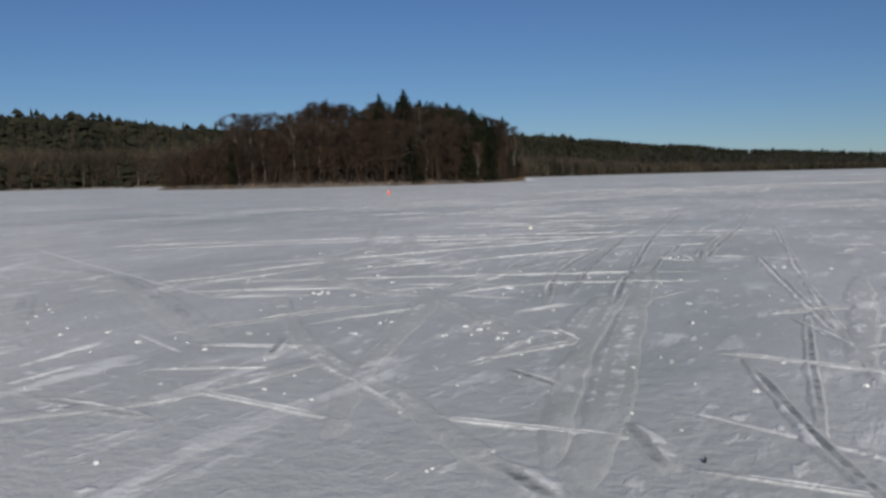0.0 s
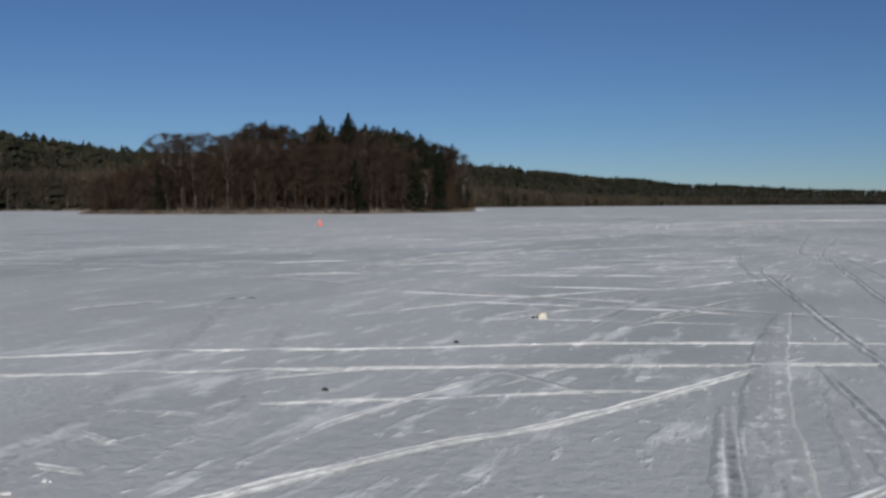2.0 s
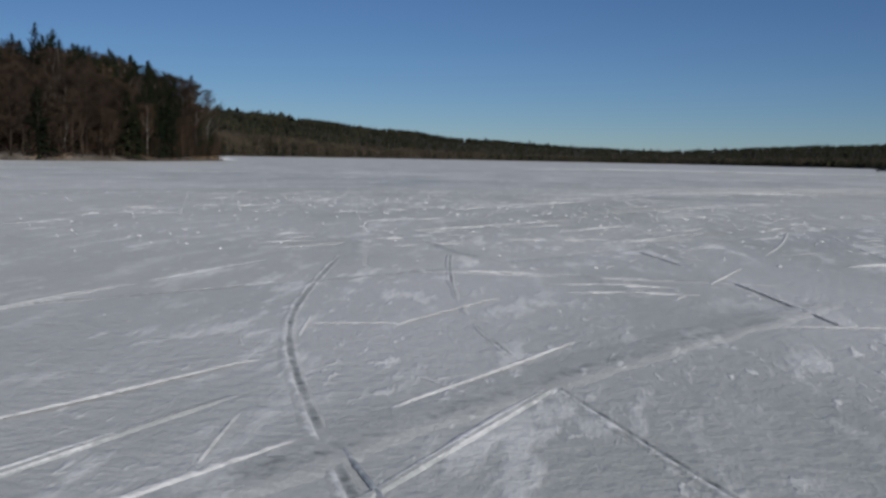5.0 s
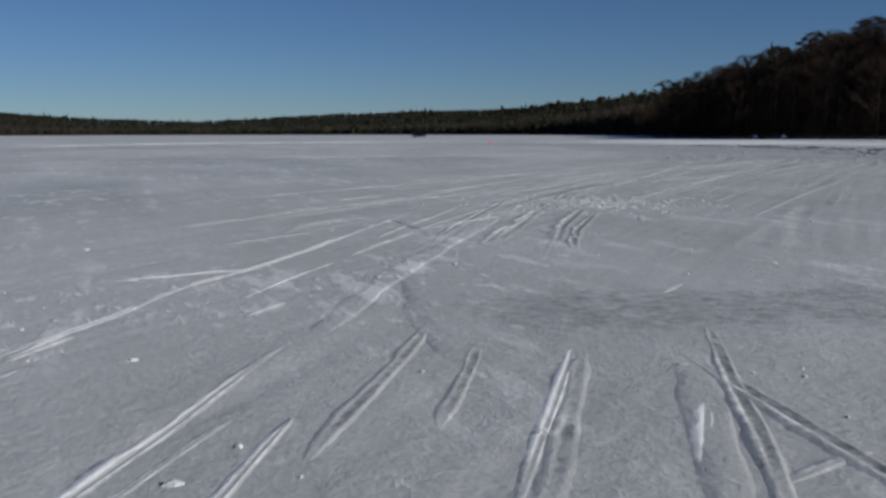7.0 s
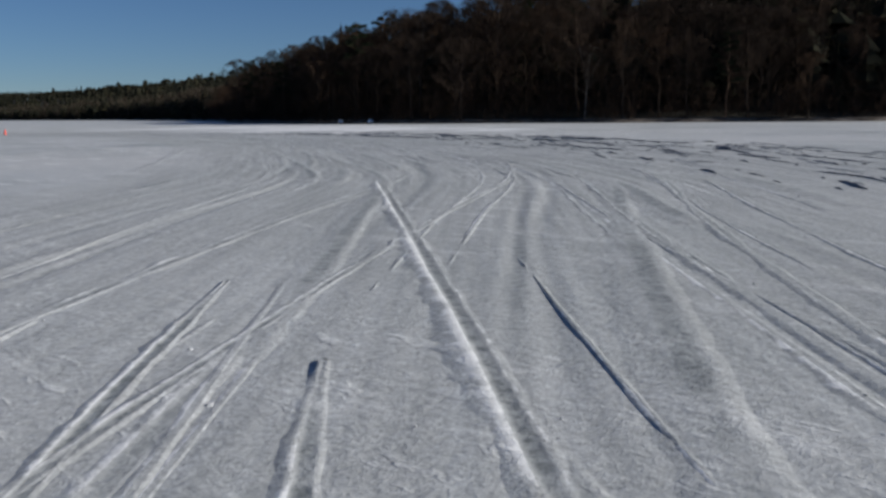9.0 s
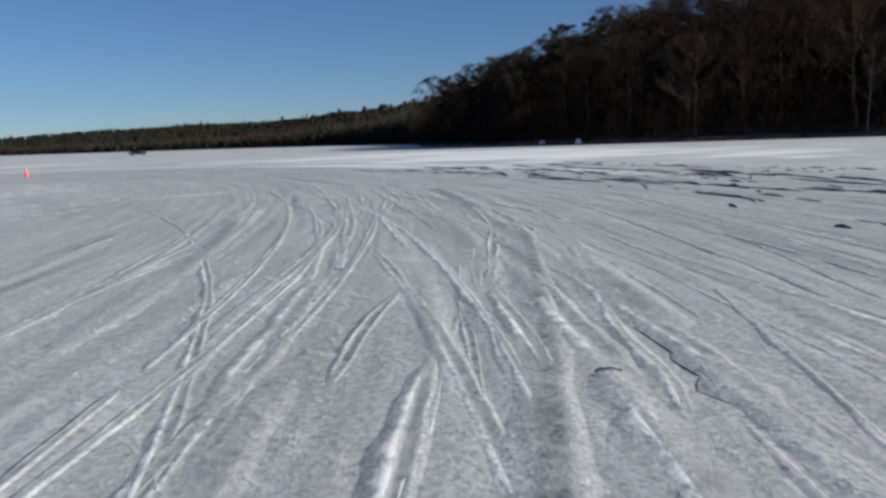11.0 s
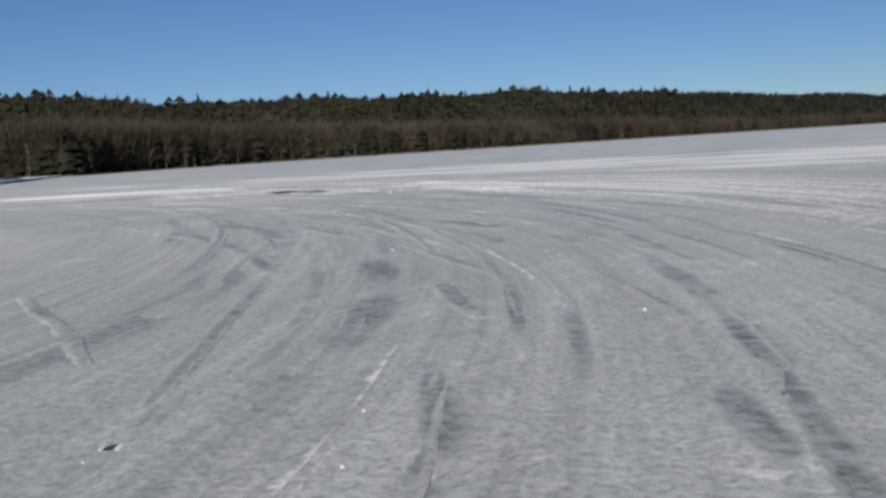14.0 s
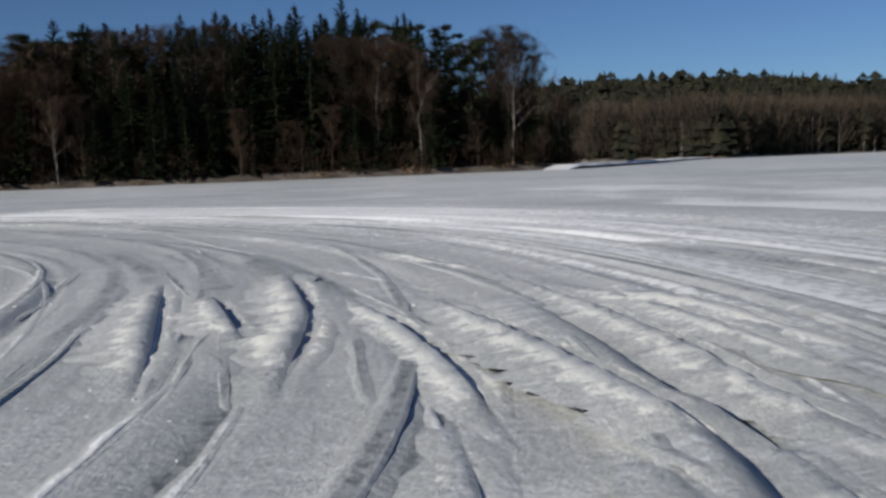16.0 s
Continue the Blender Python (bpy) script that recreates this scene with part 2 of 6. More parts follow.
# ---- mesh helpers ----
class Mesher:
    """Collects vertices and faces for one mesh."""

    def __init__(self):
        self.v, self.f, self.mi = [], [], []

    def tube(self, pts, radii, sides, mat=0, cap=True):
        start = len(self.v)
        n = len(pts)
        for i, (p, r) in enumerate(zip(pts, radii)):
            d = (pts[min(i + 1, n - 1)] - pts[max(i - 1, 0)])
            d = d.normalized() if d.length > 1e-6 else Vector((0, 0, 1))
            a = d.orthogonal().normalized() if abs(d.z) < 0.9 else d.cross(Vector((1, 0, 0.01))).normalized()
            b = d.cross(a)
            for k in range(sides):
                w = 2 * math.pi * k / sides
                self.v.append(p + (a * math.cos(w) + b * math.sin(w)) * r)
        for i in range(n - 1):
            for k in range(sides):
                k2 = (k + 1) % sides
                a0, b0 = start + i * sides, start + (i + 1) * sides
                self.face((a0 + k, a0 + k2, b0 + k2, b0 + k), mat)
        if cap:
            self.face(tuple(start + (n - 1) * sides + k for k in range(sides)), mat)

    def tri(self, a, b, c, mat=0):
        s = len(self.v)
        self.v += [a, b, c]
        self.face((s, s + 1, s + 2), mat)

    def face(self, idx, mat=0):
        self.f.append(idx)
        self.mi.append(mat)

    def mesh(self, name, mats, smooth=False):
        me = bpy.data.meshes.new(name)
        me.from_pydata([tuple(p) for p in self.v], [], self.f)
        for m in mats:
            me.materials.append(m)
        if any(self.mi):
            me.polygons.foreach_set("material_index", self.mi)
        if smooth:
            me.polygons.foreach_set("use_smooth", [True] * len(me.polygons))
        me.update()
        return me


def part(name, me, parent, label=""):
    ob = new(name, me)
    ob.parent = parent
    if label:
        tagged(ob, label)
    return ob


def bm_mesh(name, bm, mat, smooth=False):
    me = bpy.data.meshes.new(name)
    bm.to_mesh(me)
    bm.free()
    me.materials.append(mat)
    if smooth:
        me.polygons.foreach_set("use_smooth", [True] * len(me.polygons))
    return me


def smooth_step(a, b, x):
    t = min(1.0, max(0.0, (x - a) / (b - a)))
    return t * t * (3 - 2 * t)


# ---- the lake and the land round it ----
MID = (0.0, 216.0)
# bearing from the middle of the lake, distance of the shore
SHORE = [(-180, 576), (-150, 516), (-130, 420), (-110, 324), (-83, 259.2), (-77, 201.6), (-69, 180), (-56, 248.4), (-38, 363.6), (-28, 468), (-19, 698.4),
         (-9, 1118.4), (0, 1464), (8, 1356), (22, 819.6), (36, 472.8), (51, 216), (64, 134.4), (84, 105.6), (98, 108), (109, 132), (117, 168), (124, 240),
         (132, 348), (152, 516), (180, 576)]
# bearing, height of the hill's ground, how far behind the shore it peaks
HILLS = [(-180, 14.4, 240), (-110, 33.6, 396), (-85, 34.8, 396), (-72, 36.6, 396), (-62, 36.6, 396), (-48, 35.4, 384), (-38, 35.4, 384), (-20, 39.6, 396),
         (-12, 37.2, 420), (-2, 25.8, 456), (5, 19.8, 480), (14, 31.8, 504), (22, 29.4, 480), (30, 25.8, 420), (38, 27.6, 360), (48, 25.2, 228), (62, 15.6, 96),
         (84, 18, 84), (110, 19.2, 108), (130, 16.8, 144), (180, 14.4, 240)]


def table(rows, az, col):
    return float(np.interp(az, [r[0] for r in rows], [r[col] for r in rows]))


def shore_r(az):
    r = math.exp(float(np.interp(az, [s[0] for s in SHORE], [math.log(s[1]) for s in SHORE])))
    w = noise.noise(Vector((az * 0.35, 3.1, 0))) * 0.5 + noise.noise(Vector((az * 1.3, 7.7, 0))) * 0.25
    return r * (1 + 0.035 * w)


def polar(az, r):
    a = radians(az)
    return MID[0] + r * math.sin(a), MID[1] + r * math.cos(a)


def land_z(az, u):
    """Height of the land u metres behind the shore."""
    h, far = table(HILLS, az, 1), table(HILLS, az, 2)
    x, y = polar(az, 360 + u)
    bumps = noise.noise(Vector((x / 192, y / 192, 0.3))) * 0.10 * h + noise.noise(Vector((az * 0.22, 1.7, 2.0))) * 0.12 * h
    z = 0.7 * smooth_step(-0.5, 2.5, u) + (h + bumps) * smooth_step(2, far, u)
    return z * (1 - 0.6 * smooth_step(far, far + 900, u))


def build_ground():
    ms = Mesher()
    rings = [0.0, 40, 120, 300, 800, 2000, 4800]
    n = 96
    ms.v.append(Vector((MID[0], MID[1], 0)))
    for r in rings[1:]:
        for k in range(n):
            a = 2 * math.pi * k / n
            ms.v.append(Vector((MID[0] + r * math.sin(a), MID[1] + r * math.cos(a), 0)))
    for k in range(n):
        ms.face((0, 1 + (k + 1) % n, 1 + k))
    for i in range(len(rings) - 2):
        for k in range(n):
            a, b = 1 + i * n, 1 + (i + 1) * n
            ms.face((a + k, a + (k + 1) % n, b + (k + 1) % n, b + k))
    ob = new("ground", ms.mesh("ground", [M_SNOW]))
    tagged(ob, "frozen lake under thin wind-packed snow, scraped grey by tyres", "lake ice", "", "structure")


def build_hills():
    ms = Mesher()
    us = [-1.5, 0, 1, 3, 6, 12, 20, 30, 45, 65, 95, 130, 180, 240, 310, 400, 500, 670, 950, 1500]
    az = np.arange(-180, 180, 0.75)
    for a in az:
        rs = shore_r(a)
        for u in us:
            x, y = polar(a, rs + u)
            ms.v.append(Vector((x, y, land_z(a, u) if u > 0 else -0.15)))
    n, m = len(az), len(us)
    for i in range(n):
        for j in range(m - 1):
            a, b = i * m + j, ((i + 1) % n) * m + j
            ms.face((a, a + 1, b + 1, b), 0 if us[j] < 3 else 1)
    ob = new("hills", ms.mesh("hills", [M_SHORE, M_HILL_AND_SHADE], True))
    tagged(ob, "low wooded hills and snowy banks round the frozen lake", "hill", "", "structure")


build_ground()
build_hills()

# the wooded island, a low mound with an uneven outline
ISLAND = [(-132, 136.8), (-110.4, 132), (-92.4, 133.2), (-78, 140.4), (-72, 153.6), (-73.2, 171.6), (-75.6, 188.4), (-78, 201.6), (-81.6, 213.6), (-90, 220.8),
          (-105.6, 225.6), (-129.6, 211.2), (-144, 170.4)]


def inside(x, y, poly):
    c = False
    for (x0, y0), (x1, y1) in zip(poly, poly[1:] + poly[:1]):
        if (y0 > y) != (y1 > y) and x < (x1 - x0) * (y - y0) / (y1 - y0) + x0:
            c = not c
    return c


def edge_distance(x, y, poly):
    best = 1e9
    for (x0, y0), (x1, y1) in zip(poly, poly[1:] + poly[:1]):
        dx, dy = x1 - x0, y1 - y0
        t = max(0, min(1, ((x - x0) * dx + (y - y0) * dy) / (dx * dx + dy * dy)))
        best = min(best, math.hypot(x - x0 - t * dx, y - y0 - t * dy))
    return best


def island_z(x, y):
    if not inside(x, y, ISLAND):
        return 0.0
    return 0.6 * smooth_step(0, 1.8, edge_distance(x, y, ISLAND)) + 3.1 * smooth_step(1, 34, edge_distance(x, y, ISLAND))


def build_island():
    ms = Mesher()
    cx, cy = -98.0, 182.0
    n, rings = 120, [0.0, 0.3, 0.55, 0.75, 0.88, 0.94, 0.98, 1.0, 1.012]
    rim = []
    for k in range(n):
        a = 2 * math.pi * k / n
        d = Vector((math.cos(a), math.sin(a)))
        lo, hi = 0.0, 150.0
        for _ in range(24):
            mid = (lo + hi) / 2
            lo, hi = (mid, hi) if inside(cx + d.x * mid, cy + d.y * mid, ISLAND) else (lo, mid)
        rim.append(d * lo * (1 + 0.02 * noise.noise(Vector((a * 9, 0.5, 0)))))
    ms.v.append(Vector((cx, cy, island_z(cx, cy))))
    for s in rings[1:]:
        for p in rim:
            x, y = cx + p.x * s, cy + p.y * s
            z = -0.15 if s > 1.005 else max(0.06 if s > 0.99 else 0, island_z(x, y))
            ms.v.append(Vector((x, y, z)))
    for k in range(n):
        ms.face((0, 1 + k, 1 + (k + 1) % n))
    for i in range(len(rings) - 2):
        a, b = 1 + i * n, 1 + (i + 1) * n
        for k in range(n):
            ms.face((a + k, b + k, b + (k + 1) % n, a + (k + 1) % n))
    ob = new("island", ms.mesh("island", [M_SHORE], True))
    tagged(ob, "low island with litter and old snow under its trees", "island", "", "structure")


build_island()


# ---- trees ----
def bent_line(rng, base, top, segs, wobble):
    pts = []
    for i in range(segs + 1):
        t = i / segs
        w = wobble * math.sin(math.pi * t) if i not in (0,) else 0
        pts.append(base.lerp(top, t) + Vector((rng.uniform(-w, w), rng.uniform(-w, w), 0)))
    return pts


def bare_tree(name, seed, height, bark, spread=0.30, first=0.30, limbs=15, twigs=1300, lean=0.04, label="", category="tree", rise=(0.35, 1.05), stout=1.0):
    """A leafless broadleaf: tapered trunk and limbs, and a crown of fine twigs."""
    rng = random.Random(seed)
    root = new(name)
    tagged(root, label, category)
    wood, fine = Mesher(), Mesher()
    top = Vector((rng.uniform(-lean, lean) * height, rng.uniform(-lean, lean) * height, height * 0.96))
    trunk = bent_line(rng, Vector((0, 0, -0.3)), top, 9, height * 0.018)
    r0 = (height * 0.0115 + 0.03) * stout
    wood.tube(trunk, [r0 * (1 - 0.88 * (i / 9)) * (1.25 if i == 0 else 1) for i in range(10)], 6)
    tips = []

    def dome(p):
        # the crown is rounded above
        p.z = min(p.z, height * (0.99 - 0.30 * (math.hypot(p.x, p.y) / (height * 0.3)) ** 2 * 0.5))
        return p

    for k in range(limbs):
        t = first + (0.95 - first) * (k + rng.random() * 0.7) / limbs
        i = min(8, int(t * 9))
        p = trunk[i].lerp(trunk[i + 1], t * 9 - i)
        a = k * 2.4 + rng.uniform(-0.5, 0.5)
        length = height * spread * (1.15 - 0.75 * abs(t - 0.45)) * rng.uniform(0.7, 1.15)
        up = rng.uniform(*rise)
        d = Vector((math.cos(a), math.sin(a), up)).normalized()
        q = p
        pts, rad = [p], [r0 * 0.42 * (1.1 - t)]
        for s in range(4):
            d = (d + Vector((rng.uniform(-0.25, 0.25), rng.uniform(-0.25, 0.25), rng.uniform(-0.05, 0.3)))).normalized()
            q = dome(q + d * length / 4)
            pts.append(q)
            rad.append(max(0.008, rad[0] * (1 - (s + 1) / 4.6)))
        wood.tube(pts, rad, 4, 0, False)
        for s in range(1, 5):
            tips += [(pts[s], d)] * s
            for _ in range(2 if s > 2 else 1):
                e = (d + Vector((rng.uniform(-1, 1), rng.uniform(-1, 1), rng.uniform(-0.3, 0.7)))).normalized()
                ln = length * rng.uniform(0.2, 0.45)
                b = dome(pts[s] + e * ln + Vector((0, 0, ln * 0.12)))
                wood.tube([pts[s], pts[s].lerp(b, 0.5) + Vector((0, 0, 0.05)), b], [0.022, 0.014, 0.006], 3, 0, False)
                tips.append((b, e))
                tips.append((pts[s].lerp(b, 0.5), e))
    for k in range(3):
        tips.append((trunk[9], Vector((0, 0, 1))))
    for _ in range(twigs):
        p, d = tips[rng.randrange(len(tips))]
        e = (d * 0.7 + Vector((rng.gauss(0, 0.6), rng.gauss(0, 0.6), rng.gauss(0.1, 0.45)))).normalized()
        ln = rng.uniform(0.3, 0.95) * (0.6 + height / 30)
        p = p + Vector((rng.gauss(0, 0.25), rng.gauss(0, 0.25), rng.gauss(-0.1, 0.2)))
        side = e.orthogonal().normalized()
        side.rotate(Matrix.Rotation(rng.uniform(0, 6.28), 3, e))
        w = rng.uniform(0.012, 0.027)
        fine.tri(p - side * w, p + side * w, dome(p + e * ln))
    part("trunk", wood.mesh("trunk", [bark], True), root)
    part("crown", fine.mesh("crown", [M_TWIG]), root, "bare brown twigs without leaves")
    return root


def spruce_tree(name, seed, height, width=0.17, start=0.08, label=""):
    """A spruce: whorls of drooping branches with ragged needle sprays."""
    rng = random.Random(seed)
    root = new(name)
    tagged(root, label, "spruce")
    wood, fine = Mesher(), Mesher()
    wood.tube([Vector((0, 0, -0.3)), Vector((0.03, 0, height * 0.5)), Vector((0, 0.02, height))], [height * 0.013, height * 0.008, 0.01], 6)
    count = int(height * 11)
    for b in range(count):
        t = start + (0.985 - start) * (b + rng.random()) / count
        z = t * height
        a = b * 2.399 + rng.uniform(-0.5, 0.5)
        bulge = 1.0 + 0.22 * math.sin(t * 19 + seed)
        ln = (height * width * (1 - t) ** 0.8 * bulge + 0.15) * rng.uniform(0.6, 1.2)
        out = Vector((math.cos(a), math.sin(a), -0.45 + 0.8 * t + rng.uniform(-0.12, 0.12)))
        side = Vector((-math.sin(a), math.cos(a), 0))
        p0 = Vector((0, 0, z))
        for s in range(5):
            f0 = (s + 0.4) / 5
            p = p0 + out * ln * f0 + Vector((0, 0, 0.16 * ln * f0 * f0))
            w = (0.12 + 0.30 * math.sin(math.pi * (0.15 + 0.75 * f0))) * (0.35 + 0.30 * ln)
            fwd = out * (0.34 * ln)
            for sg in (-1, 1):
                tip = p + fwd * rng.uniform(0.5, 1.0) + side * sg * w * rng.uniform(0.7, 1.3) + Vector((0, 0, -rng.uniform(0.1, 0.6) * w))
                fine.tri(p - out * 0.09 * ln + Vector((0, 0, 0.06)), p + fwd * 0.75, tip)
            fine.tri(p - side * w * 0.4, p + side * w * 0.4, p + fwd * 0.3 + Vector((0, 0, -0.7 * w - 0.1)))
        fine.tri(p0 + out * ln * 0.75 - side * 0.08, p0 + out * ln * 0.75 + side * 0.08, p0 + out * ln * 1.12 + Vector((0, 0, 0.16 * ln)))
    fine.tri(Vector((-0.07, 0, height * 0.95)), Vector((0.07, 0, height * 0.95)), Vector((0, 0, height * 1.02)))
    part("trunk", wood.mesh("trunk", [M_BARK], True), root)
    part("crown", fine.mesh("crown", [M_NEEDLE]), root, "dark green drooping needle branches")
    return root


def pine_tree(name, seed, height, label=""):
    """A pine: bare reddish trunk, crooked limbs and flat tufts of needles high up."""
    rng = random.Random(seed)
    root = new(name)
    tagged(root, label, "pine")
    wood, fine = Mesher(), Mesher()
    top = Vector((rng.uniform(-0.4, 0.4), rng.uniform(-0.4, 0.4), height * 0.95))
    trunk = bent_line(rng, Vector((0, 0, -0.3)), top, 8, height * 0.012)
    r0 = height * 0.0125
    wood.tube(trunk, [r0 * (1 - 0.8 * i / 8) for i in range(9)], 7)
    for k in range(17):
        t = 0.42 + 0.56 * (k + rng.random() * 0.6) / 17
        i = min(7, int(t * 8))
        p = trunk[i].lerp(trunk[i + 1], t * 8 - i)
        a = k * 2.4 + rng.uniform(-0.4, 0.4)
        ln = height * 0.17 * (1.25 - t) * rng.uniform(0.7, 1.3) + 0.3
        d = Vector((math.cos(a), math.sin(a), rng.uniform(0.0, 0.5)))
        q = p + d * ln
        wood.tube([p, p.lerp(q, 0.5) + Vector((0, 0, -0.08 * ln)), q], [r0 * 0.3, r0 * 0.2, 0.012], 4, 0, False)
        for s in (0.45, 0.65, 0.85, 1.0, 1.08):
            c = p + d * ln * s + Vector((rng.gauss(0, 0.15), rng.gauss(0, 0.15), 0.1))
            for _ in range(17):
                e = Vector((rng.gauss(0, 1), rng.gauss(0, 1), rng.gauss(0.35, 0.55))).normalized()
                l2 = rng.uniform(0.3, 0.62)
                sd = e.orthogonal().normalized() * 0.09
                b = c + Vector((rng.gauss(0, 0.22), rng.gauss(0, 0.22), rng.gauss(0, 0.10)))
                fine.tri(b - sd, b + sd, b + e * l2)
    part("trunk", wood.mesh("trunk", [M_PINEBARK], True), root)
    part("crown", fine.mesh("crown", [M_PINE]), root, "grey-green needle tufts")
    return root


KINDS = {
    "alder": [bare_tree("alder_tree", 10 + i, h, M_BARK, s, f, n, 3600, 0.05, "bare brown alder standing in the shore wood", "tree")
              for i, (h, s, f, n) in enumerate([(11.5, 0.26, 0.22, 16), (13, 0.24, 0.28, 16), (10, 0.30, 0.16, 15), (12, 0.22, 0.2, 17)])],
    "birch": [bare_tree("birch_tree", 30 + i, h, M_BIRCH, s, 0.34, 15, 2800, 0.05, "bare birch with pale bark in the shore wood", "birch", (0.55, 1.25), 0.7)
              for i, (h, s) in enumerate([(13.5, 0.20), (12, 0.24), (14.5, 0.19)])],
    "oak": [bare_tree("broadleaf_tree", 50 + i, h, M_BARK, 0.34, 0.26, 24, 6000, 0.04, "tall bare broadleaf tree with a wide crown", "tree", (0.15, 1.0))
            for i, h in enumerate([14.5, 13.5, 12.5])],
    "spruce": [spruce_tree("spruce_tree", 60 + i, h, w, 0.06, "dark green spruce standing among bare trees") for i, (h, w) in enumerate([(14, 0.19), (12.5, 0.22), (15.5, 0.165)])],
    "pine": [pine_tree("pine_tree", 80 + i, h, "pine with a reddish trunk and thin grey-green crown") for i, h in enumerate([13.5, 15, 12])],
}
used = set()


def plant(kind, x, y, z, scale, rng, group, pick=None):
    ks = KINDS[kind]
    scale *= 1.2
    proto = ks[rng.randrange(len(ks)) if pick is None else pick]
    m = pose(x, y, z, rng.uniform(-2, 2), rng.uniform(-2, 2), rng.uniform(0, 360)) @ Matrix.Diagonal((scale * rng.uniform(0.9, 1.1), scale * rng.uniform(0.9, 1.1), scale, 1))
    if proto.name not in used:
        used.add(proto.name)
        proto.matrix_basis = m
        ob = proto
    else:
        s = proto.matrix_basis.to_scale()
        ob = copy_thing(proto, m @ Matrix.Diagonal((1 / s.x, 1 / s.y, 1 / s.z, 1)))
    tagged(ob, group=group)
    return ob


# how high the island wood rises over the ice, by the bearing from the turning place
RISE = [(-45.72, -0.0032), (-43.38, 0.0406), (-42.88, 0.0482), (-39.88, 0.0625), (-39.18, 0.0781), (-37.15, 0.0782), (-36.12, 0.0758),
          (-34.02, 0.0915), (-32.63, 0.0872), (-31.76, 0.0810), (-31.23, 0.0822), (-30.71, 0.0833), (-30.38, 0.0949), (-30.00, 0.0826),
          (-29.15, 0.0825), (-28.68, 0.0971), (-28.30, 0.0842), (-27.63, 0.0865), (-25.93, 0.0812), (-24.34, 0.0740), (-22.40, 0.0636),
          (-20.99, 0.0508), (-20.12, 0.0364), (-19.78, 0.0055)]
TALL = {"alder": (11.5, 13, 10, 12), "birch": (13.5, 12, 14.5), "oak": (14.5, 13.5, 12.5), "spruce": (14, 12.5, 15.5), "pine": (13.5, 15, 12)}


def canopy(x, y):
    dx, dy = x + 2.3, y - 4.5
    az = math.degrees(math.atan2(dx, dy))
    return 1.25 + math.hypot(dx, dy) * float(np.interp(az, [a for a, b in RISE], [b for a, b in RISE]))


# single trees that stand out: kind, place, size, shape
EAST_TREES = (("pine", -85.8, 206.4, 0.92, 0), ("pine", -91.2, 201, 0.98, 2), ("spruce", -88.8, 203.4, 0.72, 0), ("birch", -96, 213.6, 0.95, 0),
              ("oak", -97.2, 211.8, 0.92, 0), ("spruce", -93.6, 195.6, 0.98, 0), ("spruce", -91.2, 193.2, 0.92, 2), ("spruce", -88.8, 187.2, 0.92, 0),
              ("spruce", -85.2, 176.4, 0.95, 2), ("spruce", -84, 166.8, 0.9, 0), ("pine", -100.8, 207.5, 1.11, 1), ("pine", -102.0, 201.1, 1.19, 0),
              ("spruce", -97.6, 202.9, 1.01, 1), ("spruce", -106.5, 197.0, 1.17, 2))
TIP_TREES = (("spruce", -106.7, 194.9, 1.27, 0), ("spruce", -107.0, 192.0, 1.17, 2), ("oak", -97.2, 214.0, 1.15, 1), ("birch", -84.5, 211.2, 0.86, 2),
             ("birch", -81.8, 200.4, 0.80, 0), ("birch", -82.5, 195.7, 0.97, 1), ("birch", -82.1, 180.4, 0.80, 0), ("birch", -81.0, 177.4, 0.83, 1),
             ("birch", -80.3, 170.8, 0.86, 2), ("pine", -78.9, 163.1, 1.00, 1), ("spruce", -85.6, 165.9, 0.90, 1), ("oak", -90.2, 169.3, 1.06, 0),
             ("oak", -119.6, 148.8, 2, 1), ("oak", -114.8, 152.6, 2, 2))
SOUTH_TREES = (("oak", -120.7, 155.6, 2, 0), ("oak", -112.6, 159.1, 2, 0), ("oak", -107.1, 158.2, 2, 1), ("oak", -105.3, 161.7, 2, 0),
               ("oak", -101.5, 159.4, 2, 2), ("pine", -97.4, 159.6, 2, 0), ("spruce", -90.5, 154.5, 2, 2), ("spruce", -86.0, 157.0, 2, 2),
               ("pine", -86.9, 165.6, 2, 1), ("oak", -87.6, 174.2, 2, 0), ("oak", -87.2, 180.0, 2, 1), ("spruce", -86.8, 191.3, 2, 1),
               ("spruce", -84.3, 203.2, 2, 1), ("oak", -83.4, 192.7, 2, 2))


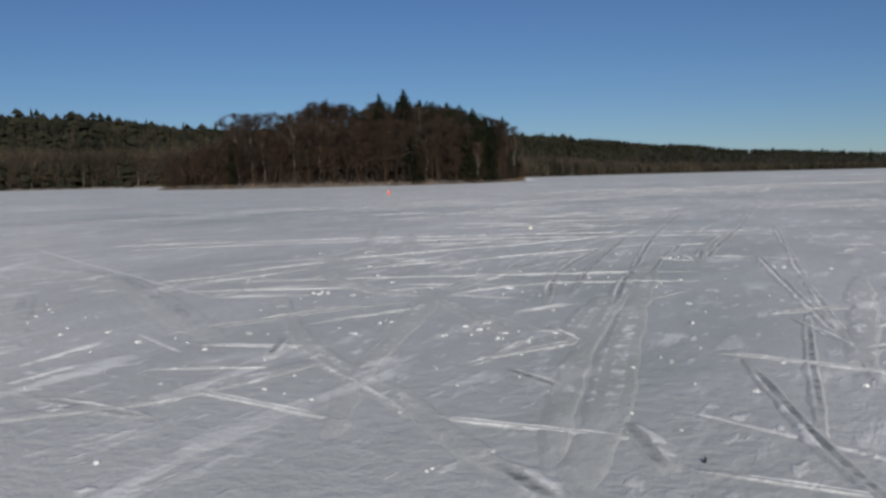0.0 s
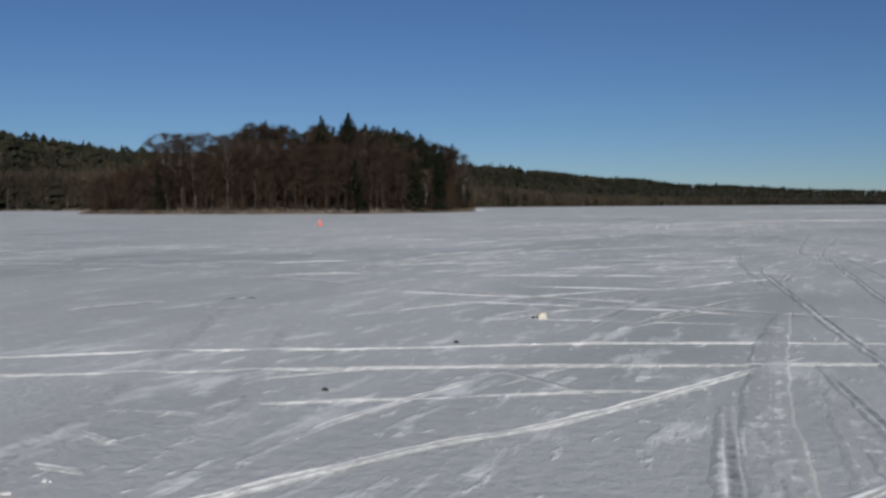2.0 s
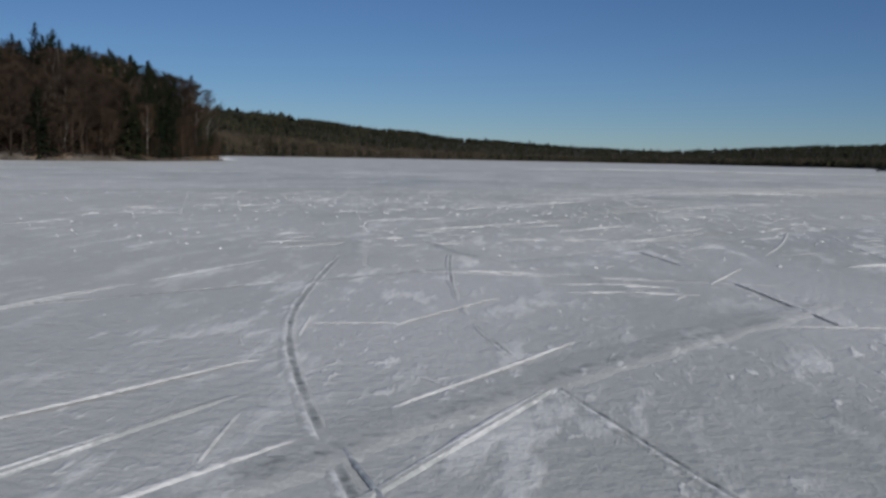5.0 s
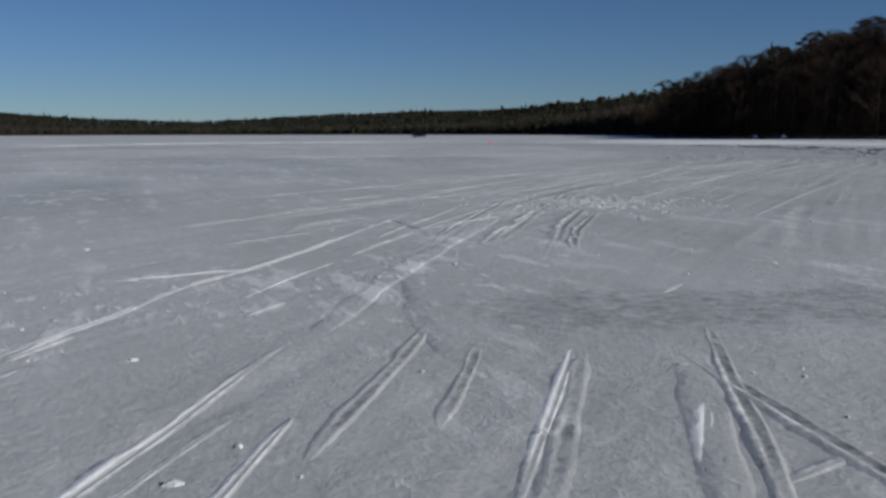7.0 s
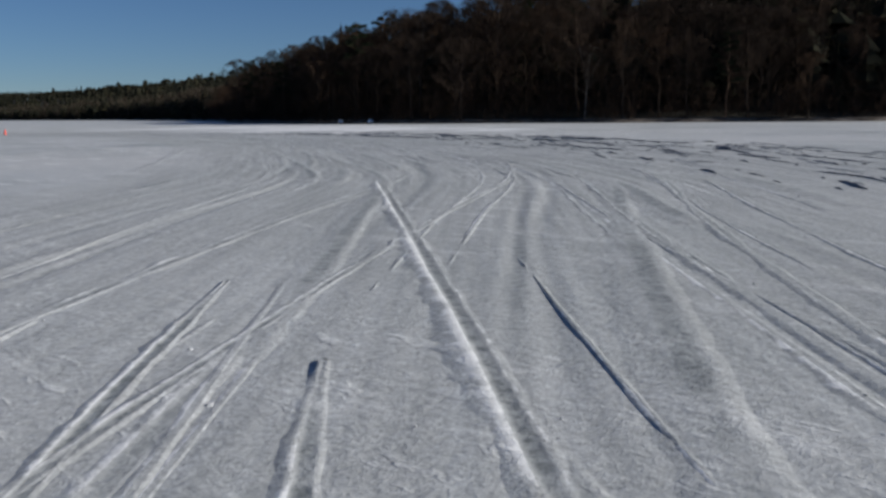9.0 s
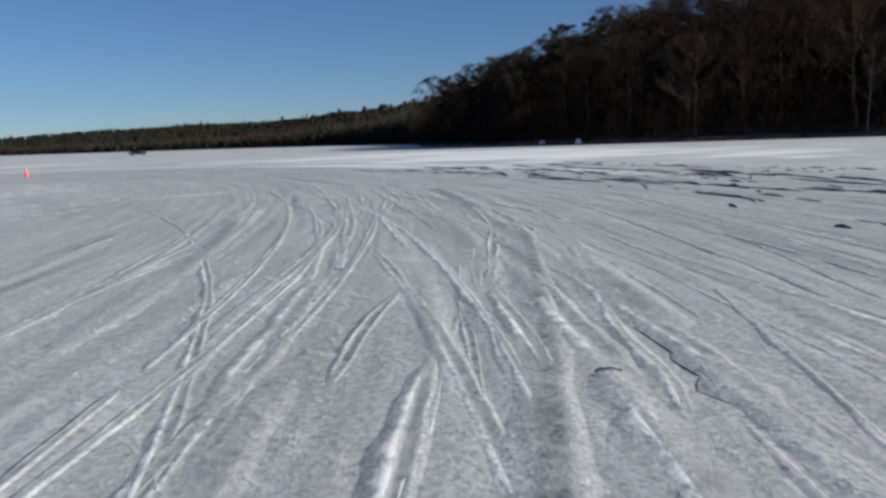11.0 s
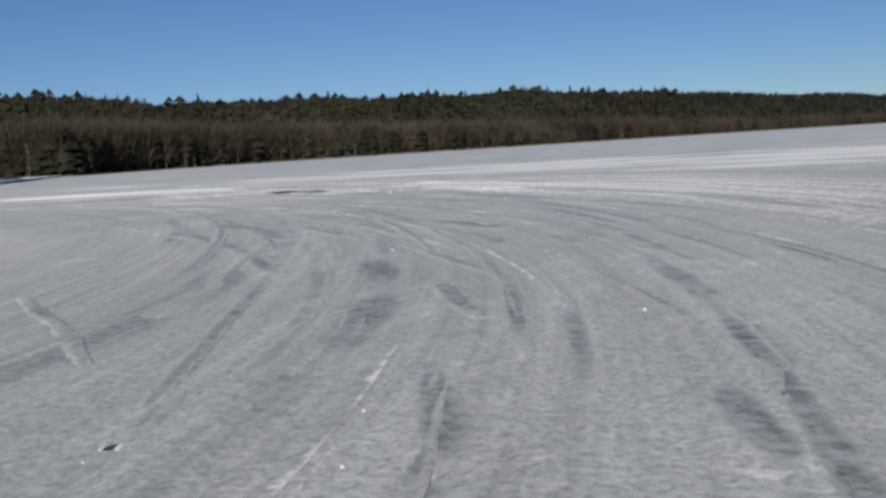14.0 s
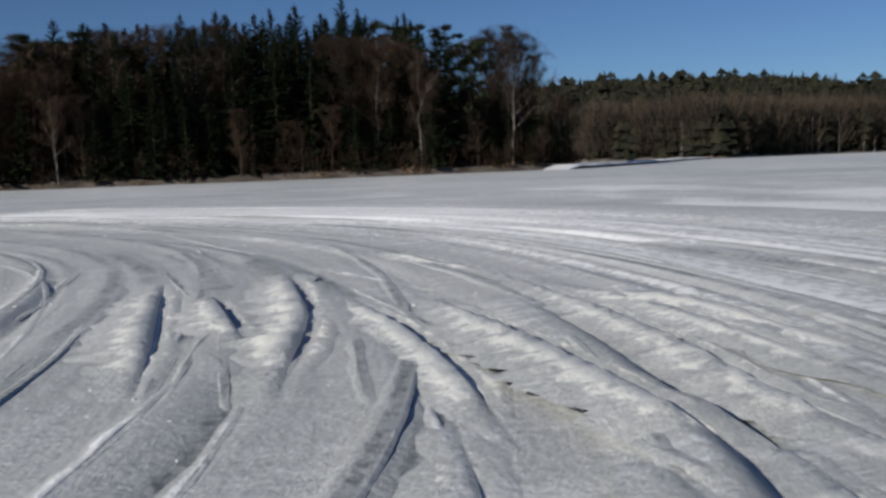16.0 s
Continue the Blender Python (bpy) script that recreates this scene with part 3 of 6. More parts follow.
def plant_island():
    rng = random.Random(5)
    spots = []
    tries = 0
    while len(spots) < 315 and tries < 20000:
        tries += 1
        x, y = rng.uniform(-147, -60), rng.uniform(129, 233)
        if not inside(x, y, ISLAND):
            continue
        e = edge_distance(x, y, ISLAND)
        if e < 1.0 or e > 31 or (x < -118 and y > 150) or (y > 206 and x < -101):
            continue
        gap = 2.0 if e < 7 else 2.9
        if any((x - a) ** 2 + (y - b) ** 2 < gap * gap for a, b in spots):
            continue
        spots.append((x, y))
        # the wood is lower at its western end and at its northern tip
        low = 0.62 + 0.38 * smooth_step(-134, -106, x)
        low *= 0.78 + 0.20 * smooth_step(149, 180, y)
        low *= 1 - 0.70 * smooth_step(-25.5, -20.6, math.degrees(math.atan2(x, y)))
        roll = rng.random()
        north = smooth_step(154, 180, y)
        if e < 4.2:
            kind = "alder" if roll < 0.76 else "birch" if roll < 0.88 else "spruce"
            s = rng.uniform(0.55, 0.9)
        else:
            kind = "alder" if roll < 0.42 - 0.2 * north else "birch" if roll < 0.62 - 0.15 * north else "oak" if roll < 0.80 - 0.35 * north else "spruce" if roll < 0.90 + 0.04 * north else "pine"
            s = rng.uniform(0.8, 1.0)
            if kind == "oak":
                s *= 0.86
            if kind in ("spruce", "pine"):
                s *= 0.80 + 0.2 * north
        # the eastern side is mostly spruce
        if x > -103 and y > 168 and rng.random() < 0.58:
            kind = "spruce"
            s = rng.uniform(0.55, 0.98) * (0.85 if e < 4.2 else 1.0)
        pick = rng.randrange(len(TALL[kind]))
        top = (canopy(x, y) - island_z(x, y)) / TALL[kind][pick] / 1.2
        if top > 0.18:
            plant(kind, x, y, island_z(x, y) - 0.05, min(s * low * (1.6 if -114 < x < -79 and 158 < y < 204 else 1), top * (rng.uniform(0.94, 1.04) if kind in ("spruce", "pine") and -114 < x < -79 and y > 158 else rng.uniform(0.8, 0.97) if kind in ("spruce", "pine") else rng.uniform(0.82, 0.96))), rng, "trees of the island wood", pick)
    for kind, x, y, s, pick in EAST_TREES + TIP_TREES + SOUTH_TREES:
        s = min(s, (canopy(x, y) - island_z(x, y)) / TALL[kind][pick] / (1.14 if kind == "spruce" else 1.22))
        plant(kind, x, y, island_z(x, y) - 0.05, s, rng, "trees of the island wood", pick)


def plant_dark_shore():
    rng = random.Random(8)
    spots = []
    tries = 0
    while len(spots) < 240 and tries < 20000:
        tries += 1
        az = rng.uniform(44, 122)
        u = 1.2 + 60 * rng.random() ** 1.3
        x, y = polar(az, shore_r(az) + u)
        gap = 2.6 if u < 12 else 3.6
        if any((x - a) ** 2 + (y - b) ** 2 < gap * gap for a, b in spots):
            continue
        spots.append((x, y))
        roll = rng.random()
        kind = "alder" if roll < 0.38 else "birch" if roll < 0.46 else "oak" if roll < 0.84 else "spruce" if roll < 0.9 else "pine"
        s = rng.uniform(0.9, 1.2) * (0.62 + 0.22 * smooth_step(57, 66, az) + 0.22 * smooth_step(68, 104, az)) * (0.75 if u < 5 else 1)
        plant(kind, x, y, land_z(az, u) - 0.05, s, rng, "trees of the shaded shore wood")


plant_island()
plant_dark_shore()


def twig_clump(ms, rng, x, y, z, h, w, n, mat=0, thick=0.03):
    """A fuzzy clump of upright twigs."""
    for _ in range(n):
        a, r = rng.uniform(0, 6.28), w * math.sqrt(rng.random())
        t = rng.random()
        p = Vector((x + math.cos(a) * r * 0.6, y + math.sin(a) * r * 0.6, z + h * 0.75 * t))
        e = Vector((math.cos(a) * 0.5 + rng.gauss(0, 0.3), math.sin(a) * 0.5 + rng.gauss(0, 0.3), rng.uniform(0.5, 1.4))).normalized()
        ln = h * rng.uniform(0.18, 0.38)
        s = Vector((math.cos(a * 7), math.sin(a * 7), 0)) * thick * rng.uniform(0.6, 1.4)
        ms.tri(p - s, p + s, p + e * ln, mat)


def far_conifer(ms, rng, x, y, z, h):
    """A distant conifer: ragged tiers, pointed or round-topped."""
    pine = rng.random() < 0.72
    w, turn = h * (rng.uniform(0.20, 0.28) if pine else rng.uniform(0.17, 0.22)), rng.uniform(0, 6.28)
    start = h * rng.uniform(0.03, 0.15)
    for k in range(4):
        z0 = z + start + (h - start) * k / 4.4
        z1 = z + min(h, start + (h - start) * (k / 4.4 + (0.22 if pine else 0.34)))
        r = w * ((0.8, 1.0, 1.0, 0.85)[k] if pine else 1 - k / 4.6) * rng.uniform(0.8, 1.15)
        s = len(ms.v)
        for i in range(6):
            a = turn + k + i * math.pi / 3
            rr = r * rng.uniform(0.65, 1.25)
            ms.v.append(Vector((x + math.cos(a) * rr, y + math.sin(a) * rr, z0 - rng.uniform(-0.03, 0.09) * h)))
        ms.v.append(Vector((x + rng.gauss(0, 0.3), y + rng.gauss(0, 0.3), z1)))
        for i in range(6):
            ms.face((s + i, s + (i + 1) % 6, s + 6))


def far_broadleaf(ms, rng, x, y, z, h, n):
    ms.tri(Vector((x - 0.12, y, z - 0.3)), Vector((x + 0.12, y, z - 0.3)), Vector((x, y, z + h)))
    ms.tri(Vector((x, y - 0.12, z - 0.3)), Vector((x, y + 0.12, z - 0.3)), Vector((x, y, z + h)))
    twig_clump(ms, rng, x, y, z + h * 0.12, h * 0.95, h * 0.26, n, 0, 0.10)


def build_far_woods():
    rng = random.Random(21)
    con, dec, pale = Mesher(), Mesher(), Mesher()
    for k in range(38000):
        az = rng.uniform(-112, 64) if k % 12 else rng.uniform(64, 200)
        if az > 180:
            az -= 360
        rs = shore_r(az)
        depth = table(HILLS, az, 2)
        front = rng.random() < 0.42
        u = 1 + (31 if rs < 500 else 72) * rng.random() if front else 18 + (depth + 36) * (rng.random() if k % 3 else rng.uniform(0.7, 1.0))
        x, y = polar(az, rs + u)
        if inside(x, y, ISLAND):
            continue
        z = land_z(az, u) - 0.3
        big = 1.2 if rs < 600 else 1.0
        if 46 < az < 122 and u < 48:
            continue
        if rng.random() < ((0.5 if -8 < az < 52 else 0.85) if front else 0.3 if u < 0.4 * depth else 0.04):
            h = rng.uniform(6, 13) * big
            far_broadleaf(dec, rng, x, y, z, h, (52 if rs < 500 else 30) if front else 22)
            if front and rng.random() < 0.08:
                pale.tube([Vector((x + 0.6, y, z - 0.3)), Vector((x + 0.7, y + 0.1, z + h * 0.62))], [0.13, 0.05], 4, 0, False)
        else:
            h = (rng.uniform(7.5, 10.5) * big if rs < 600 else rng.uniform(7, 10)) * (1.4 if rng.random() < (0.05 if rs < 600 else 0.025) else 1)
            far_conifer(con, rng, x, y, z, h)
    # the slope behind the shaded shore
    for k in range(1900):
        az, u = rng.uniform(44, 128), rng.uniform(19, 102)
        x, y = polar(az, shore_r(az) + u)
        z = land_z(az, u) - 0.3
        tall = 0.74 + 0.49 * smooth_step(55, 104, az)
        if rng.random() < 0.5:
            far_broadleaf(dec, rng, x, y, z, rng.uniform(6, 11) * tall, 40)
        else:
            far_conifer(con, rng, x, y, z, rng.uniform(6, 11) * tall)
    ob = new("conifer_forest", con.mesh("conifer_forest", [M_FARCON]))
    tagged(ob, "distant dark green conifer forest on the hills", "forest", "", "stuff")
    ob = new("bare_shore_wood", dec.mesh("bare_shore_wood", [M_FARDEC]))
    tagged(ob, "distant leafless brown wood along the lake shore", "forest", "", "stuff")
    ob = new("birch_trunks", pale.mesh("birch_trunks", [M_BIRCH]))
    tagged(ob, "pale distant birch trunks along the lake shore", "birch", "", "stuff")


def build_undergrowth():
    rng = random.Random(33)
    brush, reed = Mesher(), Mesher()
    for _ in range(3300):
        x, y = rng.uniform(-147, -60), rng.uniform(129, 233)
        if not inside(x, y, ISLAND):
            continue
        e = edge_distance(x, y, ISLAND)
        if e > 26 or (x < -120 and y > 156):
            continue
        h = rng.uniform(1.4, 4.0) if e < 6 else rng.uniform(3.6, 9.0)
        twig_clump(brush, rng, x, y, island_z(x, y), h, rng.uniform(0.7, 1.9), 50, 0, 0.026)
        if e < 1.9 and rng.random() < 0.7:
            twig_clump(reed, rng, x, y, 0.05, rng.uniform(0.5, 1.1), rng.uniform(0.8, 2.0), 40, 0, 0.025)
    for _ in range(1700):
        az = rng.uniform(46, 124)
        u = 0.6 + 36 * rng.random() ** 1.6
        x, y = polar(az, shore_r(az) + u)
        twig_clump(brush, rng, x, y, land_z(az, u), rng.uniform(1.8, 7.8), rng.uniform(0.8, 2.4), 44, 0, 0.036)
    ob = new("undergrowth", brush.mesh("undergrowth", [M_BRUSH]))
    tagged(ob, "tangled leafless brown brush under the shore trees", "brush", "", "stuff")
    ob = new("reeds", reed.mesh("reeds", [M_REED]))
    tagged(ob, "dry straw-coloured reeds along the island's edge", "reeds", "", "stuff")


build_far_woods()
build_undergrowth()


# ---- tyre tracks ----
def spline(ctrl, step=0.35):
    """A smooth curve through control points, sampled evenly enough."""
    p = [Vector((*c, 0)) for c in ctrl]
    p = [p[0] * 2 - p[1]] + p + [p[-1] * 2 - p[-2]]
    out = []
    for i in range(1, len(p) - 2):
        n = max(2, int((p[i + 1] - p[i]).length / step))
        for k in range(n):
            t = k / n
            a, b, c, d = p[i - 1], p[i], p[i + 1], p[i + 2]
            out.append(0.5 * ((2 * b) + (c - a) * t + (2 * a - 5 * b + 4 * c - d) * t * t + (3 * b - a - 3 * c + d) * t ** 3))
    out.append(p[-2])
    return out


def ridge(ms, pts, width, height, seed, lift, shift=0.0, gaps=0.0):
    """A low broken ridge of snow thrown up beside a tyre, or (height under 0.005) the thin line it left, dark as
    scraped ice with groove shade painted in.
    """
    n = len(pts)
    if n < 6:
        return
    run = []
    for i, p in enumerate(pts):
        d = (pts[min(n - 1, i + 1)] - pts[max(0, i - 1)]).normalized()
        s = Vector((d.y, -d.x, 0))
        q = p + s * (shift + 0.05 * noise.noise(Vector((i * 0.11, seed * 3.1, 0))))
        fade = min(1.0, i / 5, (n - 1 - i) / 5)
        nz = noise.noise(Vector((q.x * 0.55, q.y * 0.55, seed * 1.7))) + 0.5 * noise.noise(Vector((q.x * 2.1, q.y * 2.1, seed)))
        size = fade * max(0.0, 1.0 + 0.9 * nz - gaps)
        run.append((q, s, size))
    start = len(ms.v)
    for i, (q, s, size) in enumerate(run):
        w = width * (0.35 + 0.65 * min(1.4, size)) / 2
        h = height * size
        lo = lift if size > 0.12 else -0.02
        for o, z in ((-w, lo - 0.004), (-w * 0.45, lo + h * 0.8), (w * 0.1, lo + h), (w * 0.6, lo + h * 0.55), (w, lo - 0.004)):
            ms.v.append(Vector((q.x + s.x * o, q.y + s.y * o, z)))
    for i in range(n - 1):
        for k in range(4):
            a, c = start + i * 5 + k, start + (i + 1) * 5 + k
            ms.face((a, a + 1, c + 1, c), 1 if height < 0.005 else 0)


LOOP = [(-33, 50), (-25, 61), (-17, 71.5), (-8.5, 81), (0.5, 89.6), (7.5, 95.8), (14.1, 101.6), (20.2, 109.5), (26.1, 118.6), (30.7, 128), (33.7, 137.2), (34.9, 145.8), (34.5, 154.5),
        (32.4, 162.5), (29.2, 169.3), (24.5, 175), (19.1, 179.3), (13, 182.4), (6.5, 184), (-1.5, 182.8), (-8.5, 178), (-13, 170)]


WAY = {}


def build_circuit():
    """The worn band of the circuit: one sheet whose ruts and ridges run along it."""
    rng = np.random.default_rng(4)
    pts = spline(LOOP, 0.45)
    c = np.array([(p.x, p.y) for p in pts])
    d = np.gradient(c, axis=0)
    d /= np.linalg.norm(d, axis=1)[:, None]
    for _ in range(12):
        d[1:-1] = (d[:-2] + d[1:-1] * 2 + d[2:]) / 4
    d /= np.linalg.norm(d, axis=1)[:, None]
    side = np.stack([d[:, 1], -d[:, 0]], 1)
    n = len(c)
    off = np.arange(-8.5, 14.0, 0.06)
    m = len(off)
    row = np.arange(n)[:, None]
    far = row / n
    busy = np.interp(far, [0.0, 0.12, 0.25, 0.36, 0.72, 0.86, 1.0], [0.05, 0.16, 0.6, 1.0, 1.0, 0.62, 0.6])
    height, scrape_and_shade, thrown = np.zeros((n, m)), np.zeros((n, m)), np.zeros((n, m))

    def wander(step, amp):
        k = int(n / step) + 3
        return np.interp(np.arange(n) / step, np.arange(k), rng.normal(0, amp, k))

    # old, half-filled ruts
    for k in range(150):
        mid = rng.uniform(-6.5, 11.5)
        o = (mid + wander(55, 0.9) + wander(22, 0.12))[:, None]
        a = rng.uniform(-0.2, 0.95) * n
        b = a + rng.uniform(25, 120)
        env = np.clip((row - a) / 12, 0, 1) * np.clip((b - row) / 12, 0, 1) * np.clip(1 + wander(9, 0.35)[:, None] + wander(2.5, 0.3)[:, None], 0.1, 1.7)
        env = env * busy
        w = rng.choice([0.06, 0.08, 0.10])
        x = off[None, :] - o
        groove = np.exp(-((x / w) ** 4)) * env
        left = np.exp(-(((x + 1.9 * w) / (0.8 * w)) ** 2)) * env
        height += rng.choice([0.004, 0.007, 0.011]) * (0.8 * left - groove)
        # darkens the grooves, both as scraped ice and as the shadow in them
        scrape_and_shade = np.maximum(scrape_and_shade, groove * rng.uniform(0.1, 0.45))
        thrown = np.maximum(thrown, left * rng.uniform(0.1, 0.6))
    # plump banks of snow thrown up in the northern bend
    for k in range(34):
        o = (rng.uniform(-5, 10) + wander(40, 0.5) + wander(12, 0.08))[:, None]
        w = rng.uniform(0.10, 0.20)
        env = np.clip((far - 0.80) / 0.05, 0, 1) * np.clip(1 + wander(10, 0.5)[:, None] + wander(3, 0.25)[:, None], 0, 1.6)
        x = off[None, :] - o
        height += rng.uniform(0.012, 0.03) * env * (np.exp(-((x / w) ** 2)) - 0.6 * np.exp(-(((x - 1.7 * w) / (0.6 * w)) ** 2)))
        thrown = np.maximum(thrown, 0.75 * env * np.exp(-((x / w) ** 2)) * rng.uniform(0.5, 1.0))
        scrape_and_shade = np.maximum(scrape_and_shade, 0.7 * env * np.exp(-(((x - 1.7 * w) / (0.45 * w)) ** 2)) * rng.uniform(0.3, 1.0))
    # wide shallow troughs worn rough by many wheels
    for k in range(15):
        o = (rng.uniform(-5, 10) + wander(60, 0.6))[:, None]
        w = rng.uniform(0.12, 0.35)
        a = rng.uniform(-0.1, 0.95) * n
        b = a + rng.uniform(40, 160)
        env = np.clip((row - a) / 25, 0, 1) * np.clip((b - row) / 25, 0, 1)
        g = np.exp(-(((off[None, :] - o) / w) ** 2)) * busy * env * np.clip(1 + wander(30, 0.5)[:, None], 0, 1.5)
        height -= 0.010 * g
        scrape_and_shade = np.maximum(scrape_and_shade, 0.42 * g)
    rows = int(n / 10) + 3
    grain = rng.normal(0, 1, (rows, m))
    grain = (grain + np.roll(grain, 1, 1) + np.roll(grain, -1, 1)) / 3
    at = np.arange(n) / 10
    i0 = at.astype(int)
    t = (at - i0)[:, None]
    streak = grain[i0] * (1 - t) + grain[i0 + 1] * t
    height += 0.0025 * streak * busy
    scrape_and_shade = np.clip(scrape_and_shade + 0.06 * streak * busy, 0, 1)
    thrown = np.clip(thrown, 0, 1) * 0.42 * (1 - 0.6 * scrape_and_shade)
    # loose snow lies thicker outside the northern bend
    loose = np.clip((far - 0.70) / 0.12, 0, 1) * np.clip((off[None, :] - 1.5) / 3.0, 0, 1) * np.clip(0.8 + 0.5 * wander(25, 0.5)[:, None] + 0.25 * streak, 0, 1.4)
    thrown = np.maximum(thrown, 0.82 * loose)
    loose = np.clip((far - 0.45) / 0.1, 0, 1) * np.clip((off[None, :] - 4.5) / 4.0, 0, 1) * np.clip(0.8 + 0.5 * wander(25, 0.5)[:, None] + 0.25 * streak, 0, 1.4)
    thrown = np.maximum(thrown, 0.62 * loose)
    calm = np.clip((11.5 - off[None, :]) / 5.0, 0, 1)
    height, scrape_and_shade, thrown = height * calm, scrape_and_shade * calm, thrown * (0.45 + 0.55 * calm)
    rough = rng.normal(0, 1, (n, m))
    height += 0.0015 * (rough + np.roll(rough, 1, 0)) * busy
    z = np.maximum(0.03 + height, 0.004)
    rim = np.minimum(np.clip((off - off[0]) / 2.0, 0, 1), np.clip((off[-1] - off) / 2.5, 0, 1))[None, :] * np.clip(np.minimum(row, n - 1 - row) / 8, 0, 1)
    z = z * rim - 0.03 * (rim < 0.02)
    x = c[:, None, 0] + side[:, None, 0] * off[None, :]
    y = c[:, None, 1] + side[:, None, 1] * off[None, :]
    verts = np.stack([x, y, z], -1).reshape(-1, 3)
    i, j = np.meshgrid(np.arange(n - 1), np.arange(m - 1), indexing="ij")
    q = (i * m + j).ravel()
    faces = np.stack([q, q + 1, q + m + 1, q + m], 1)
    me = bpy.data.meshes.new("circuit")
    me.vertices.add(len(verts))
    me.vertices.foreach_set("co", verts.ravel())
    me.loops.add(faces.size)
    me.loops.foreach_set("vertex_index", faces.ravel().astype(np.int32))
    me.polygons.add(len(faces))
    me.polygons.foreach_set("loop_start", np.arange(0, faces.size, 4, dtype=np.int32))
    me.polygons.foreach_set("use_smooth", np.ones(len(faces), dtype=bool))
    me.update(calc_edges=True)
    me.validate()
    layer = me.attributes.new("way", "FLOAT_VECTOR", "POINT")
    along = np.broadcast_to(row * 0.45, (n, m))
    across = np.broadcast_to(off[None, :], (n, m))
    layer.data.foreach_set("vector", np.stack([along, across, np.zeros((n, m))], -1).ravel().astype(np.float32))
    for name, field in (("scrape_and_shade", scrape_and_shade), ("thrown", thrown), ("busy", busy * np.ones((n, m)))):
        layer = me.attributes.new(name, "FLOAT", "POINT")
        layer.data.foreach_set("value", (field * rim).ravel().astype(np.float32))
    me.materials.append(M_CIRCUIT)
    ob = new("road_circuit", me)
    tagged(ob, "circuit of packed snow on the ice, worn into many tyre ruts", "ice road", "", "structure")
    WAY.update(c=c, side=side, d=d, busy=busy[:, 0])
    return BVHTree.FromPolygons([tuple(v) for v in verts], [tuple(int(i) for i in f) for f in faces]), c, side


def snow_drift(name, cx, cy, length, width, turn, amount, seed, label):
    """A thin spread of whiter wind-blown snow with a ragged, feathered edge."""
    ms = Mesher()
    thrown = []
    a, b = int(length / 0.7), int(width / 0.7)
    c, s = math.cos(radians(turn)), math.sin(radians(turn))
    for i in range(a + 1):
        for j in range(b + 1):
            u, v = i / a * 2 - 1, j / b * 2 - 1
            px, py = u * length / 2, v * width / 2
            x, y = cx + px * c - py * s, cy + px * s + py * c
            big = noise.noise(Vector((x / 9, y / 3.5, seed))) + 0.6 * noise.noise(Vector((x / 3, y / 1.2, seed)))
            edge = smooth_step(0.0, 0.75, 1 - math.hypot(u, v) + 0.25 * big)
            k = max(0.0, amount * edge * (1 + 0.6 * big))
            ms.v.append(Vector((x, y, 0.004 + 0.02 * k if edge > 0.02 and max(abs(u), abs(v)) < 0.98 else -0.01)))
            thrown.append(k)
    for i in range(a):
        for j in range(b):
            q = i * (b + 1) + j
            ms.face((q, q + b + 1, q + b + 2, q + 1))
    me = ms.mesh(name, [M_CIRCUIT], True)
    me.attributes.new("thrown", "FLOAT", "POINT").data.foreach_set("value", thrown)
    tagged(new(name, me), label, "snow drift", "", "structure")


snow_drift("ground_drift_north", 12, 206, 120, 44, 14, 0.46, 3.1, "wind-blown whiter snow spread over the open ice")
snow_drift("ground_drift_east", 64, 172, 104, 66, 80, 0.52, 7.3, "wind-blown whiter snow spread over the open ice")


# wheel tracks, place by place: control points of each line
BEND_BANKED = [[(22.08, 178.78), (21.68, 179.02), (21.13, 179.3), (20.38, 179.69), (19.44, 180.12), (18.25, 180.55)], [(19.46, 177.01), (18.98, 177.35), (17.29, 178.06)],
               [(20.86, 178.01), (20.28, 178.31), (19.26, 178.71), (17.62, 179.3), (15.17, 179.94)], [(21.76, 180.33), (21.13, 180.69), (20.32, 181.11), (18.8, 181.7), (16.8, 182.62)],
               [(19.06, 177.03), (17.24, 177.63), (15.06, 178.17)]]
CONE_BANKED = [[(21.3, 172.14), (19.95, 172.77), (16.49, 174.09), (12.41, 175.24)]]
ENTRY_BANKED = [[(-8.15, 78.87), (-7.72, 79.55), (-7.22, 80.31), (-6.2, 81.87)], [(-7.72, 78.32), (-7.37, 78.88), (-6.96, 79.57), (-6.32, 80.65), (-5.04, 82.51)],
                [(-8.98, 80), (-8.57, 80.31), (-8.06, 80.72), (-7.45, 81.19), (-5.98, 82.31), (-5.07, 82.87)],
                [(-8.22, 78.97), (-7.71, 79.73), (-6.9, 80.93), (-5.45, 83.04), (-3.4, 86.01)], [(-5.99, 87.11), (-5.37, 87.75), (-4.64, 88.47), (-3.41, 89.31)],
                [(-3.97, 85), (-3.01, 85.95), (-1.05, 87.95), (1.97, 91.3)], [(-2.33, 85.03), (-1.12, 86.08), (1.08, 87.92), (5, 91.41)],
                [(-3.19, 86.09), (-1.44, 87.8), (2.5, 92.05), (11.02, 102.09)]]
LANE_BANKED = [[(-6.59, 19.58), (-6.49, 19.88), (-6.3, 20.68), (-6.03, 21.57), (-5.55, 23.19)]]
